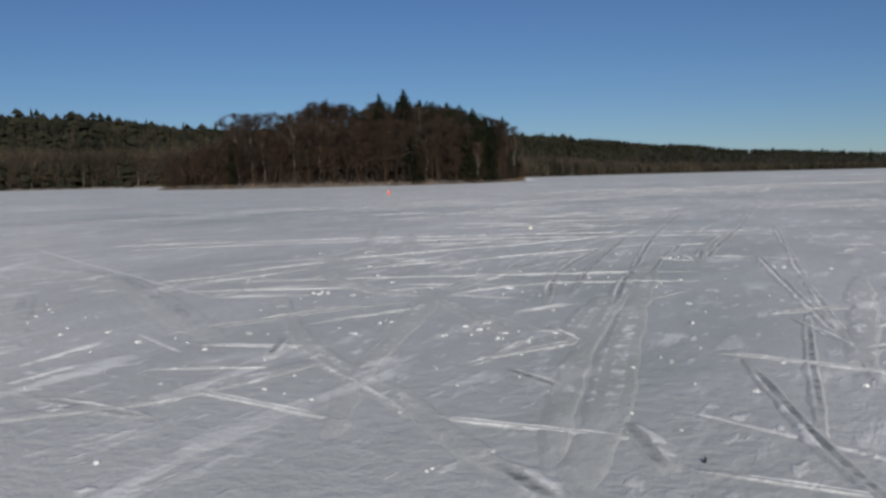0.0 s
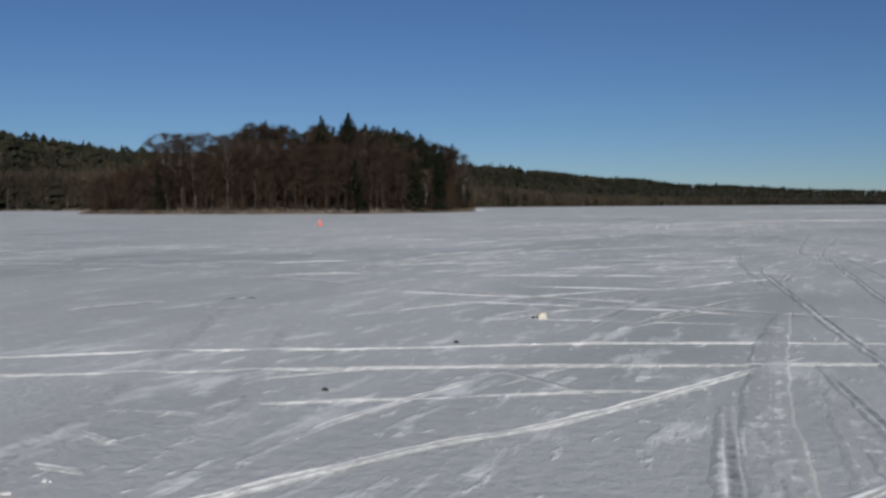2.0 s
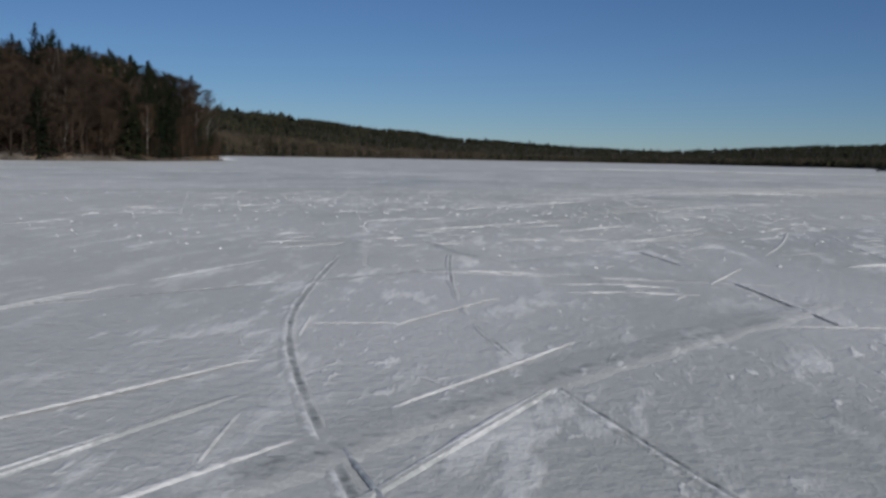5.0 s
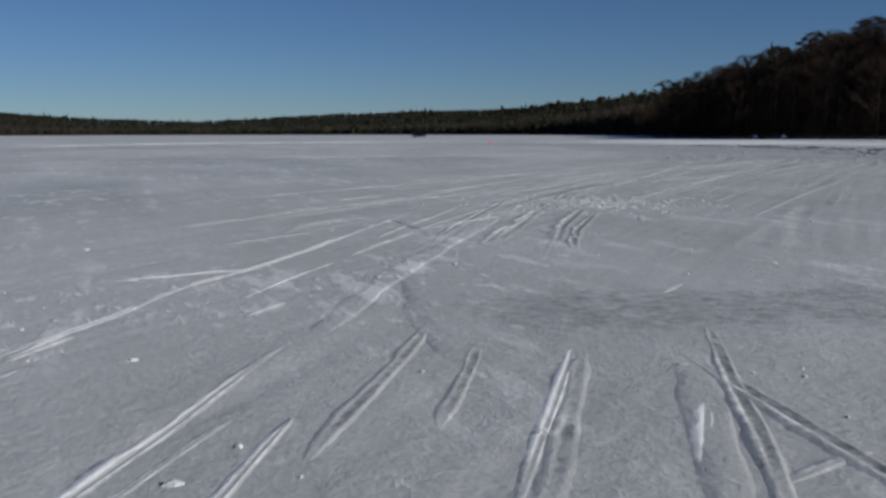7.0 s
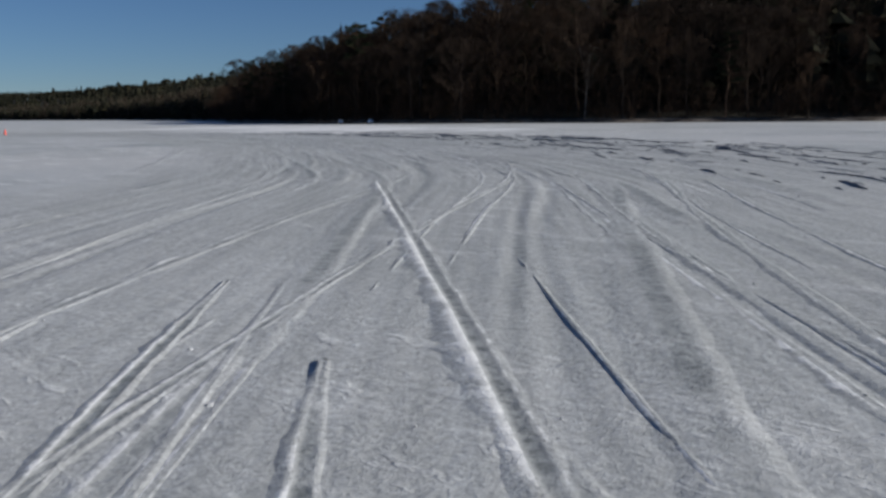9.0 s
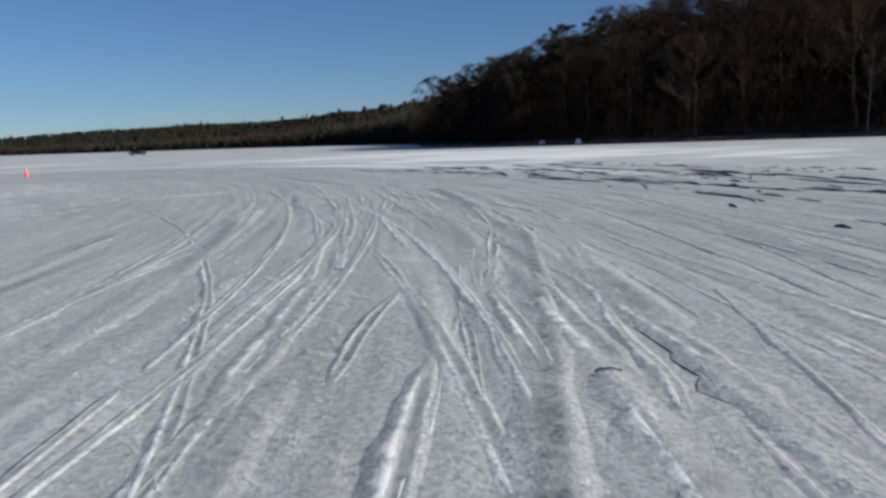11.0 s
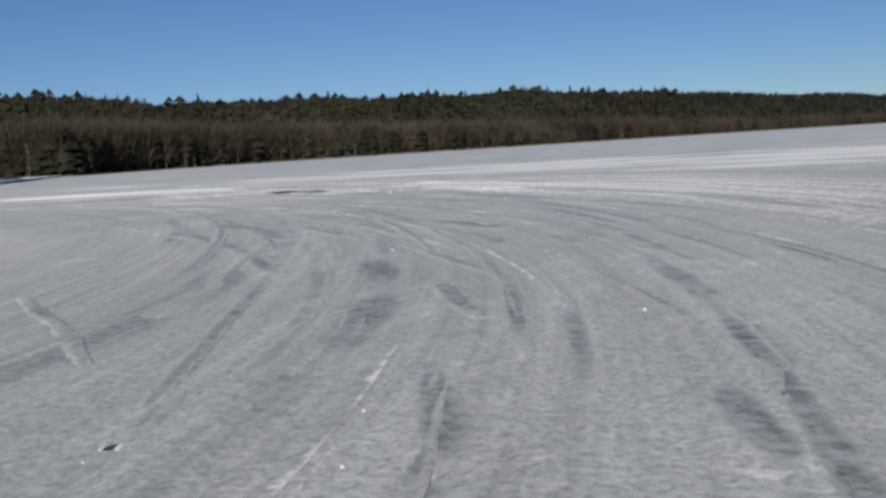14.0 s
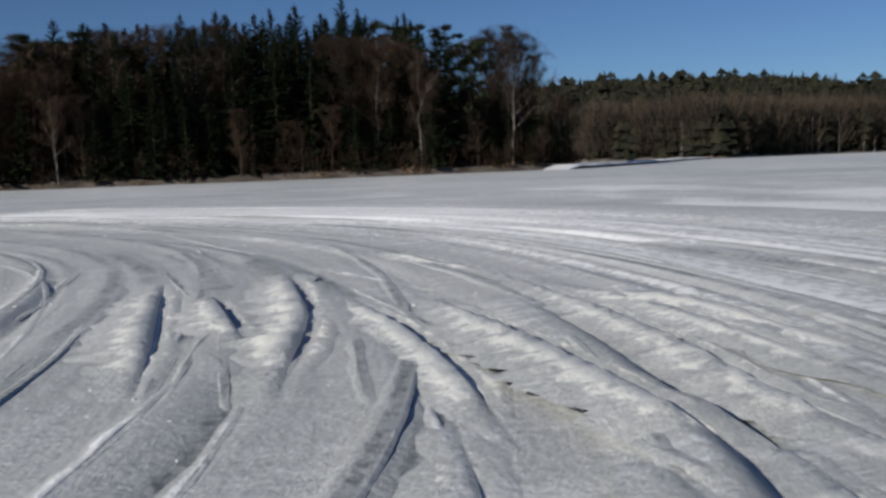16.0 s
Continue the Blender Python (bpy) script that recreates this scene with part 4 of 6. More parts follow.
RUN_BANKED = [[(16.41, 104.31), (16.67, 104.63), (16.95, 105.01), (17.22, 105.47)], [(16.43, 105.64), (16.73, 106.12), (17.32, 106.97)],
              [(15.38, 107.33), (16.02, 108.12), (16.73, 108.65), (17.23, 109.1)], [(15.6, 106.83), (16.06, 107.47), (16.69, 108.13), (17.88, 109.6), (19.89, 112.14)],
              [(15.84, 106.59), (16.34, 107.18), (17.07, 108.28), (18.41, 109.98), (20.16, 112.29)], [(16.75, 109.28), (17.78, 110.74), (18.84, 111.77)],
              [(22.88, 112.17), (23.2, 112.66), (23.55, 113.21), (23.89, 113.78)], [(21.31, 114.93), (22.05, 116.17), (22.88, 117.41)],
              [(21.54, 114.74), (22.15, 115.65), (23.41, 117.67)], [(23.2, 113.5), (23.66, 114.34), (24.17, 115.25), (25.14, 116.84)], [(24.22, 118.86), (26.87, 123.72), (29.67, 129.44)],
              [(27.67, 124.16), (28.44, 125.28), (29.31, 126.75), (30.47, 128.91), (31.56, 131.5)]]
RUN_BANKED_B = [[(27.12, 124.71), (27.92, 126.23), (29.05, 129.01), (30.4, 132.92), (32.01, 139.67)],
                [(27.02, 123.74), (27.98, 125.4), (28.95, 127.07), (30.32, 129.86), (32.25, 135.44), (33.26, 140.95)]]
SLIDE_BANKED = [[(-11.5, 56.22), (-11.25, 56.73), (-10.88, 57.48), (-10.24, 58.68), (-9.31, 60.19)]]
TOP_BANKED = [[(32.63, 132.55), (32.85, 133.43), (33.15, 134.63)], [(32.16, 132.43), (32.58, 133.7), (32.89, 134.99), (33.42, 137.17)],
              [(33.92, 132.54), (34.31, 133.44), (34.96, 135.14), (35.72, 137.65), (36.44, 141.18)], [(30.93, 134.24), (31.2, 135.26), (31.7, 137.43), (32.42, 141.44), (33.1, 148.98)],
              [(29.73, 134.83), (30.08, 135.65), (30.66, 137.35), (31.36, 139.46), (32.13, 143.6), (32.67, 149.42)], [(34.74, 141.34), (34.79, 141.93), (34.86, 142.78), (35, 144.19)],
              [(34.34, 142.32), (34.39, 142.94), (34.49, 144.11)], [(31.88, 143.09), (32.02, 144.18), (32.25, 145.43), (32.45, 148.32)]]
BEND_CUT = [[(13.87, 181.93), (10.93, 182.53)], [(4.24, 183.39), (0.9, 182.72)], [(15.68, 182.48), (14.94, 182.71), (14.19, 183), (12.8, 183.33)], [(14.05, 181.39), (13.25, 181.67)],
            [(7.45, 183.49), (3.76, 183.64), (-0.95, 183.08)], [(7.7, 183.78), (5.96, 183.69)], [(5.74, 186.42), (3.66, 186.5)], [(-0.75, 183.77), (-2.63, 183.09), (-5.08, 182.22)]]
CONE_CUT = [[(34.28, 160.95), (33.9, 161.76)], [(34.67, 162.33), (34.1, 163.27), (32.97, 165.04), (31.77, 166.69)], [(31.28, 164.24), (29.29, 167.31)],
            [(28.33, 166.09), (25.27, 169.66)], [(28.43, 167.42), (26.4, 169.95)], [(30.06, 167.52), (29.61, 168.28), (28.92, 169.38)],
            [(31.27, 167.5), (30.91, 168.03), (30.34, 168.74), (29.27, 170), (28.2, 171.08)], [(29.11, 168.42), (27.87, 170.15)], [(26.75, 166.75), (25.61, 167.26), (23.81, 167.94)],
            [(28.24, 169.03), (27.25, 169.97)], [(27.16, 170.83), (26.27, 171.46), (24.77, 172.49)], [(28.99, 172.03), (27.47, 173.18), (24.75, 175.74), (22.2, 176.93)],
            [(23.33, 171.67), (19.1, 174.59), (17.04, 175.02)], [(23.63, 173.66), (22.7, 174.36), (20.76, 175.47), (18.4, 176.5)]]
ENTRY_CUT = [[(-8.54, 80.35), (-8.47, 80.99), (-8.46, 81.51)], [(-9.11, 80.1), (-8.69, 80.77), (-7.94, 81.89), (-7.04, 83.24)], [(-5.27, 80.44), (-4.84, 81.12)]]
LANE_CUT = [[(-6.88, 19.48), (-6.89, 20.68), (-6.88, 21.75), (-6.87, 23.07)], [(-5.43, 24.12), (-5.67, 25.89), (-6.02, 28.12), (-6.59, 33.04), (-7.06, 41.48)],
            [(-8.21, 25.9), (-8.12, 26.31), (-7.76, 28.02)]]
RUN_CUT = [[(17.6, 104.82), (17.81, 105.17), (18.14, 105.68), (18.77, 106.41)], [(17.83, 107.45), (18.93, 108.84)], [(17.92, 107.96), (19.02, 109.51)],
           [(19.1, 106.98), (20.32, 108.5)], [(22.38, 113.7), (22.94, 114.6), (23.64, 115.73)], [(23.06, 114.49), (23.67, 115.43)], [(24.69, 115.05), (25.25, 115.87)],
           [(24.61, 116.92), (26.05, 118.96)]]
SLIDE_CUT = [[(-16.11, 58.38), (-16.62, 58.83)], [(-15.71, 59.62), (-16.24, 60.12)], [(-12.29, 57.26), (-11.98, 57.86), (-11.69, 58.46), (-11.12, 59.68)],
             [(-10.9, 58.83), (-10.18, 59.86)]]
SWING_CUT = [[(-11.04, 72.86), (-10.62, 73.61), (-10.17, 74.47)], [(-11.32, 73.23), (-10.84, 74.03), (-10.36, 74.87)]]
TOP_CUT = [[(36.16, 135.45), (36.52, 137.09), (36.89, 139.05)], [(34.59, 137.33), (34.71, 138.67)], [(35.86, 156.64), (35.11, 158.35)]]
YARD_CUT = [[(-0.29, 4.74), (-0.44, 6.28), (-0.6, 7.92)], [(-2.32, 9.11), (-2.5, 9.99), (-2.64, 10.95), (-2.82, 12.07), (-3.11, 14.08), (-3.54, 18.52)],
            [(-3.01, 9.13), (-3.2, 10), (-3.45, 11.06), (-3.91, 13.35), (-4.61, 17.28)]]
BEND_DEEP = [[(19.91, 177.81), (18.54, 178.31), (17.18, 178.74)], [(14.82, 183.07), (13.84, 183.36), (12.6, 183.67)], [(12.24, 180.52), (11.16, 180.76), (10.3, 180.93)],
             [(9.78, 185.58), (9.34, 185.56), (8.74, 185.57), (7.75, 185.56)], [(8.96, 184.82), (8.45, 184.84)], [(7.96, 184.55), (6.92, 184.61)],
             [(7.27, 182.49), (6.35, 182.53), (5.81, 182.69)], [(8.7, 185.13), (7.92, 185.21), (6.77, 185.25), (5.51, 185.14), (4.04, 184.92)],
             [(7.81, 183.38), (6.83, 183.39), (5.62, 183.42), (4.11, 183.33)], [(4.18, 181.89), (3.1, 181.87), (1.38, 181.75)]]
ENTRY_DEEP = [[(-7.4, 78.43), (-7.23, 78.77)], [(-7.01, 79.06), (-6.75, 79.58), (-6.09, 80.54), (-5.13, 81.92)], [(-8.59, 79.56), (-8.17, 80.28), (-7.48, 81.39), (-5.65, 84.35)],
              [(-5.38, 84.55), (-4.25, 85.79), (-2.25, 88.01), (1.85, 92.55)], [(-5.82, 85.72), (-5.31, 86.29), (-4.05, 87.72), (-2.83, 88.87), (2.69, 94.77)]]
LANE_DEEP = [[(-6.5, 19.6), (-6.29, 20.31), (-6.09, 20.93), (-5.69, 22.1)]]
RUN_DEEP = [[(16.78, 104.44), (17.06, 104.8), (17.39, 105.3), (17.78, 105.87), (18.41, 106.8), (19.2, 108.04)], [(22.23, 114.87), (22.73, 115.56), (23.48, 116.49)],
            [(24.7, 116.83), (25.59, 118.03), (27.77, 121.03), (29.47, 123.89)], [(28.97, 123.07), (29.39, 123.68)],
            [(27.82, 123.08), (28.18, 123.93), (28.84, 125.47), (29.21, 126.44)]]
SWING_DEEP = [[(-11.66, 64.29), (-11.25, 64.94), (-10.6, 65.96), (-9.28, 68.01), (-6.43, 72.35)], [(-11.59, 65.09), (-11.23, 65.92), (-10.77, 67.33), (-10.14, 69.63), (-9.27, 73.58)],
              [(-10.07, 71.99), (-9.79, 72.43), (-9.38, 73.14), (-8.66, 74.31)]]
TOP_DEEP = [[(35.4, 146.15), (35.48, 146.89)]]
YARD_DEEP = [[(-0.04, 3.8), (-0.2, 4.19), (-0.34, 4.61), (-0.51, 5.13), (-0.73, 5.81)],
             [(-2.37, 8.4), (-2.47, 8.94), (-2.63, 9.66), (-2.8, 10.51), (-3.06, 11.97), (-3.54, 14.4), (-4.42, 19.28), (-5.66, 27.46)]]
BEND_MOUND = [[(14.38, 184.72), (13.71, 184.91), (12.15, 185.27), (10.05, 185.45)], [(14.38, 184.1), (12.99, 184.38), (11.14, 184.64), (9.11, 184.83)], [(13.64, 186.55), (11.93, 186.82)],
              [(13.09, 185.63), (9.9, 186.08)], [(9.74, 185.95), (9.28, 185.84), (8.36, 185.77), (7.14, 185.74), (5.23, 185.57)],
              [(9.49, 186.55), (8.51, 186.56), (6.87, 186.65), (4.38, 186.59)], [(8.87, 185.08), (7.89, 185.12), (6.48, 185.06), (4.75, 184.84)],
              [(8.7, 187.15), (6.32, 187.13), (4.5, 186.84)], [(8.15, 187.56), (6.48, 187.52), (4.95, 186.95)], [(7.4, 183.29), (5.78, 183.2), (3.17, 182.98)],
              [(7.68, 184.12), (5.47, 184.36), (2.86, 184.3)], [(6.02, 183.83), (4.22, 183.59)], [(2.81, 186.4), (0.68, 185.58)]]
LANE_PALE = [[(-4.89, 14.39), (-4.99, 15.53), (-5.06, 16.89), (-5.15, 19.16)], [(-4.77, 14.44), (-4.84, 15.09), (-4.99, 16.92), (-5.11, 21.04)],
             [(-7.9, 20.03), (-7.66, 20.65), (-7.32, 21.11), (-7.02, 21.44)], [(-7, 19.56), (-6.99, 20.42), (-6.99, 21.54), (-7, 23.04)],
             [(-8.16, 19.76), (-8.06, 20.33), (-7.92, 21.01), (-7.63, 21.71), (-7.3, 22.45), (-6.99, 23.32), (-6.7, 24.19)],
             [(-6.87, 21.9), (-6.44, 22.7), (-5.77, 23.66), (-5.44, 24.05)], [(-9.38, 21.62), (-9.83, 23.14), (-10, 24.72), (-9.95, 26.11), (-9.72, 27.96)],
             [(-6.86, 24.51), (-6.78, 27.93)], [(-10.39, 25.93), (-10.33, 26.7), (-10.42, 27.51)], [(-10.98, 25.73), (-11.03, 26.62), (-10.99, 27.96)],
             [(-8.33, 25.94), (-8.16, 26.88), (-7.83, 28.37), (-7.26, 30.6)]]
SLIDE_PALE = [[(-11.62, 56.35), (-11.14, 57.43), (-10.45, 58.7)]]
SWING_PALE = [[(-11.78, 64.31), (-11.3, 65.09), (-10.42, 66.46), (-8.26, 69.75)], [(-11.99, 64.64), (-11.54, 65.64), (-10.96, 67.17), (-10.47, 68.7)],
              [(-10.25, 72.05), (-9.94, 72.56), (-9.54, 73.2), (-8.97, 74.17)], [(-10.81, 75.41), (-9.48, 77.71), (-5.9, 83.33)]]
YARD_PALE = [[(-4.13, 3.46), (-3.88, 3.76), (-3.75, 4.18), (-3.61, 4.83)], [(-1.12, 3.49), (-1.21, 4.05), (-1.39, 4.93), (-1.78, 6.69), (-2.75, 11.48)],
             [(-1.74, 3.74), (-2.55, 4.49), (-3.44, 5.19), (-4.56, 6.29), (-5.77, 7.79)], [(-2.59, 3.94), (-3.06, 4.94), (-3.63, 6.61), (-4.29, 8.7)],
             [(-1.4, 3.98), (-1.64, 4.83), (-2.09, 6.84), (-2.57, 9.7), (-3.16, 13.92)], [(-0.15, 6.79), (-0.28, 10.88)], [(-2.2, 6.7), (-2.33, 7.53), (-2.63, 8.97)],
             [(-3.65, 6.45), (-3.88, 7.21), (-4.38, 8.47)], [(-3.03, 6.96), (-3.6, 7.63), (-4.38, 8.47), (-5, 8.6), (-6.42, 9.68)],
             [(-4.83, 9.08), (-5.1, 8.82), (-5.61, 9.17), (-6.14, 9.52)], [(-4.43, 9.49), (-4.55, 10.61), (-4.5, 11.7)]]
YARD_PALE_B = [[(-3.25, 8.91), (-3.47, 9.58), (-3.79, 10.7), (-4.12, 12.51), (-4.57, 16.49)]]
BEND_RUT = [[(13.08, 181.71), (11.28, 182.19), (8.02, 182.44)]]
ENTRY_RUT = [[(-7.11, 79.54), (-7.1, 79.99), (-7.05, 80.52)], [(-10.08, 81), (-9.54, 81.71), (-8.9, 82.25)], [(-4.01, 84.35), (-3.67, 84.91), (-2.89, 85.86)],
             [(-1.91, 85.01), (-0.67, 86.06), (0.9, 87.47)], [(-3.71, 87.2), (-2.16, 88.8), (0.42, 91.49)]]
LANE_RUT = [[(-10.8, 20.98), (-10.96, 22.19), (-11.15, 23.52), (-11.3, 25.17)], [(-5.3, 25.13), (-5.13, 29.1), (-4.93, 32.73), (-5.34, 36.71), (-5.33, 50.06)],
            [(-4.54, 31.07), (-4.74, 35.86), (-4.11, 50.19)], [(-11.26, 26.4), (-11.1, 27.01), (-10.89, 27.77), (-10.37, 28.67)]]
RUN_RUT = [[(17, 105.99), (17.67, 106.83)], [(18.61, 105.19), (19.16, 105.98), (19.77, 106.76)], [(20.57, 111.71), (22.81, 114.83)], [(23.23, 114.35), (23.7, 115.16), (24.23, 116.12)],
           [(26.22, 115.76), (27.51, 118.12), (29.79, 122.35)], [(29.66, 122.57), (30.04, 123.57), (30.75, 125.1)], [(29.69, 126.02), (30.39, 127.69), (31.78, 131.22)]]
SLIDE_RUT = [[(-10.27, 52.52), (-12.21, 52.55), (-13.42, 52.54), (-14.63, 52.51)], [(-11.03, 54.79), (-10.55, 55.95), (-9.57, 57.82)]]
SWING_RUT = [[(-10.78, 72.3), (-10.56, 72.65), (-9.8, 73.9)]]
TOP_RUT = [[(33.71, 133.43), (34.13, 134.79), (34.66, 136.82), (34.89, 139.6), (36.01, 146.06)], [(33.53, 142.23), (33.62, 143.2), (33.8, 144.38)],
           [(36.79, 146.82), (36.39, 148.12), (36.27, 150.36)]]
YARD_RUT = [[(-0.27, 7.09), (-0.6, 8.58), (-1.29, 11.84), (-2, 15.22)], [(-0.04, 5.9), (-0.18, 6.78), (-0.61, 9.35), (-1.09, 12.61), (-2.35, 21.52)],
            [(-5.26, 6.07), (-5.07, 6.53), (-4.91, 7.02), (-4.57, 7.69)], [(-3.1, 8.62), (-3.2, 8.94), (-3.46, 9.74), (-3.73, 10.72), (-4.07, 12.53), (-4.42, 15.18)],
            [(-2.32, 13.2), (-2.52, 14.76), (-3.01, 20.86)], [(-2.32, 12.55), (-2.68, 14.71), (-2.98, 17.81), (-3.01, 20.86), (-4.38, 34.23)],
            [(-4.38, 9.97), (-4.53, 10.79), (-4.77, 12.21), (-4.92, 13.43), (-5.17, 15.65)], [(-2.98, 13.9), (-3.21, 15.48), (-3.53, 17.96), (-3.88, 22.39), (-4.8, 35.82)]]
BEND_SMEAR = [[(16.2, 182.75), (15.5, 183.01), (14.96, 183.16)]]
CONE_SMEAR = [[(34.26, 158.77), (34.13, 159.21)], [(32.35, 159.02), (32.09, 159.62), (31.73, 160.61)], [(32.63, 159.63), (32.56, 160.05), (32.38, 161.03)],
              [(31.7, 161.51), (31.13, 162.69)], [(32.64, 163.06), (31.82, 164.43)], [(31.94, 162.74), (31.16, 165.36)], [(31.1, 167.09), (30.8, 167.55)],
              [(29.93, 166.49), (29.27, 167.28)], [(29.56, 167.29), (28.93, 168)], [(25.66, 168.27), (24.11, 169.85)], [(24.97, 170.07), (22.68, 171.55), (19.38, 173.24)],
              [(26.91, 173.16), (26.52, 173.48), (25.84, 173.92)], [(26.16, 172.74), (25.52, 173.36), (24.5, 174.11)],
              [(27.41, 173.89), (26.73, 174.39), (25.96, 175.05), (24.91, 175.65), (23.69, 176.44), (22.31, 177.15)], [(22.75, 173.51), (20, 175)]]
LANE_SMEAR = [[(-7.79, 14.4), (-8.33, 15.37), (-9.11, 16.89), (-10.25, 19.05)]]
SLIDE_SMEAR = [[(-11.6, 51.76), (-11.92, 52.51), (-12.32, 53.28)], [(-12.59, 53.12), (-13.16, 53.94), (-13.79, 54.79), (-14.72, 56.66)], [(-14.66, 53.18), (-15.07, 54.73), (-15.2, 55.89)],
               [(-10.55, 54.59), (-10.58, 55.15), (-10.7, 55.67), (-10.82, 56.48)], [(-12.59, 55.3), (-12.93, 56.22)], [(-14.25, 56.62), (-14.74, 57.35)],
               [(-12.37, 56.78), (-12.88, 58.29)], [(-9.27, 57.04), (-9.52, 57.7), (-9.92, 58.25)]]
TOP_SMEAR = [[(35.64, 141.67), (35.78, 142.7), (35.85, 143.94), (35.78, 145.46), (35.82, 148.18)], [(37.02, 143.85), (37.13, 144.8), (36.97, 145.52)],
             [(35.67, 150.91), (35.67, 151.69), (35.61, 152.86)], [(34.07, 151.03), (34.03, 152.43)], [(35.07, 151.13), (35.04, 152.01), (34.95, 152.79), (34.77, 154.67)],
             [(33.83, 151.04), (33.63, 152.48), (33.06, 155.42)], [(36.1, 151.54), (35.91, 152.48), (35.58, 153.69), (35.05, 155.61), (34.15, 157.8)],
             [(36.91, 153.42), (36.75, 154.47), (36.4, 155.59)], [(32.29, 153.85), (31.98, 156.08)]]
YARD_SMEAR = [[(-6.51, 5.05), (-8.67, 6.91)], [(-5.08, 5.82), (-6.67, 7.06), (-9.52, 9.03), (-12.23, 9.99)], [(-6.95, 10.44), (-7.75, 12.14), (-8.97, 14.64)],
              [(-6.57, 9.93), (-7.07, 10.86), (-7.87, 12.27), (-8.77, 14.33), (-11.71, 19.99)]]
BEND_THIN = [[(18.66, 179.83), (17.37, 180.44), (15.8, 181.06)], [(16.94, 178.44), (14.13, 179.09)], [(14, 178.56), (11.19, 178.93)], [(12.8, 180.42), (8.21, 181.36)],
             [(9.78, 179.6), (5.88, 179.37)], [(4.1, 185.52), (2.15, 184.76)], [(15, 181.9), (13.59, 182.42), (12.07, 182.77)],
             [(14.51, 181.87), (13.44, 182.21), (11.05, 182.86), (7.45, 183.49)], [(10.42, 180.63), (7.8, 180.73), (4.54, 180.41)]]
CONE_THIN = [[(29.55, 159.65), (29.64, 160.38)], [(27.82, 162.95), (27.93, 164.25)], [(29.46, 168.56), (28.63, 169.79), (27.29, 171.46)], [(25.46, 172.54), (24.32, 173.35)],
             [(24.63, 174.92), (23.72, 175.57)], [(22.62, 173.7), (21.1, 174.54)], [(22.6, 176.15), (20.54, 177.11)], [(20.05, 176.72), (18.33, 177.36)]]
ENTRY_THIN = [[(-10.92, 79.9), (-9.59, 80.96)], [(-11.23, 82.19), (-10.7, 82.76)], [(-10.07, 82.61), (-9.37, 83.33), (-8.54, 84.08)], [(-9.83, 83.67), (-8.91, 84.58)],
              [(-8.2, 84.63), (-6.77, 85.82), (-5.35, 86.45)], [(-7.95, 86.24), (-7.41, 86.69)], [(-6.03, 90.03), (-5.19, 90.63)], [(-6.75, 86.75), (-6.18, 87.41), (-5.58, 87.91)],
              [(-5.82, 86.48), (-5.17, 87.19), (-4.38, 87.98)], [(-4.96, 84.52), (-3.93, 85.55), (-1.07, 88.45)], [(-5.35, 85.57), (-4.64, 86.42), (-3.62, 87.4), (-1.87, 89.07)],
              [(-6.44, 88.35), (-5.7, 89.13), (-4.9, 89.84)], [(-2.76, 87.66), (0.19, 90.77)], [(-4.38, 90.51), (-2.83, 91.94)], [(-4.88, 91.92), (-1.77, 94.78)]]
LANE_THIN = [[(-7.29, 14.16), (-7.27, 14.83), (-7.1, 15.66), (-6.89, 16.75)], [(-7.98, 15), (-7.28, 15.44)], [(-6.52, 15.9), (-5.78, 16.33)], [(-5.96, 20.05), (-6.35, 19.97)],
             [(-7.01, 19.9), (-7.52, 19.77)], [(-5.83, 21.07), (-6.3, 21.17), (-6.86, 21.1)], [(-7.75, 21.19), (-8.73, 21.2)],
             [(-9.59, 19.65), (-9.35, 20.14), (-8.98, 20.86), (-8.53, 21.76), (-7.91, 22.77), (-7.39, 23.6)], [(-7.06, 21.98), (-7.53, 22.05), (-8.08, 22.11)],
             [(-8.19, 22.07), (-9.07, 22.06), (-10.18, 22.13)], [(-7.4, 23.76), (-8.49, 23.62)], [(-7.39, 23.6), (-6.84, 23.98), (-6.14, 25.31), (-5.09, 26.8)],
             [(-13.65, 24.55), (-12.89, 25.04)], [(-9.33, 27.66), (-8.8, 28.11)], [(-15.81, 27.38), (-14.9, 28.64)], [(-13.11, 31.63), (-12.55, 34.89)],
             [(-8.88, 25.78), (-9.49, 25.65), (-10.01, 25.56)]]
LANE_THIN_B = [[(-7.2, 26.41), (-8.11, 26.18)], [(-8.36, 26.14), (-9.07, 25.98), (-9.68, 25.87)], [(-9.67, 26.13), (-9.27, 26.62), (-8.76, 27.19), (-7.96, 28.04)],
               [(-11.58, 25.95), (-11.31, 26.45), (-10.76, 27)], [(-7.61, 28.44), (-6.79, 29.35)], [(-9.49, 28.12), (-8.85, 28.86), (-8.05, 29.72), (-7.36, 30.5)],
               [(-13.05, 27.4), (-12.63, 28.15), (-12.01, 29.03)], [(-11.58, 28.49), (-11.23, 28.9)], [(-7.06, 30.77), (-6.52, 31.31)], [(-8.83, 31.79), (-7.98, 34.72)],
               [(-12.35, 33.42), (-11.82, 34.53)]]
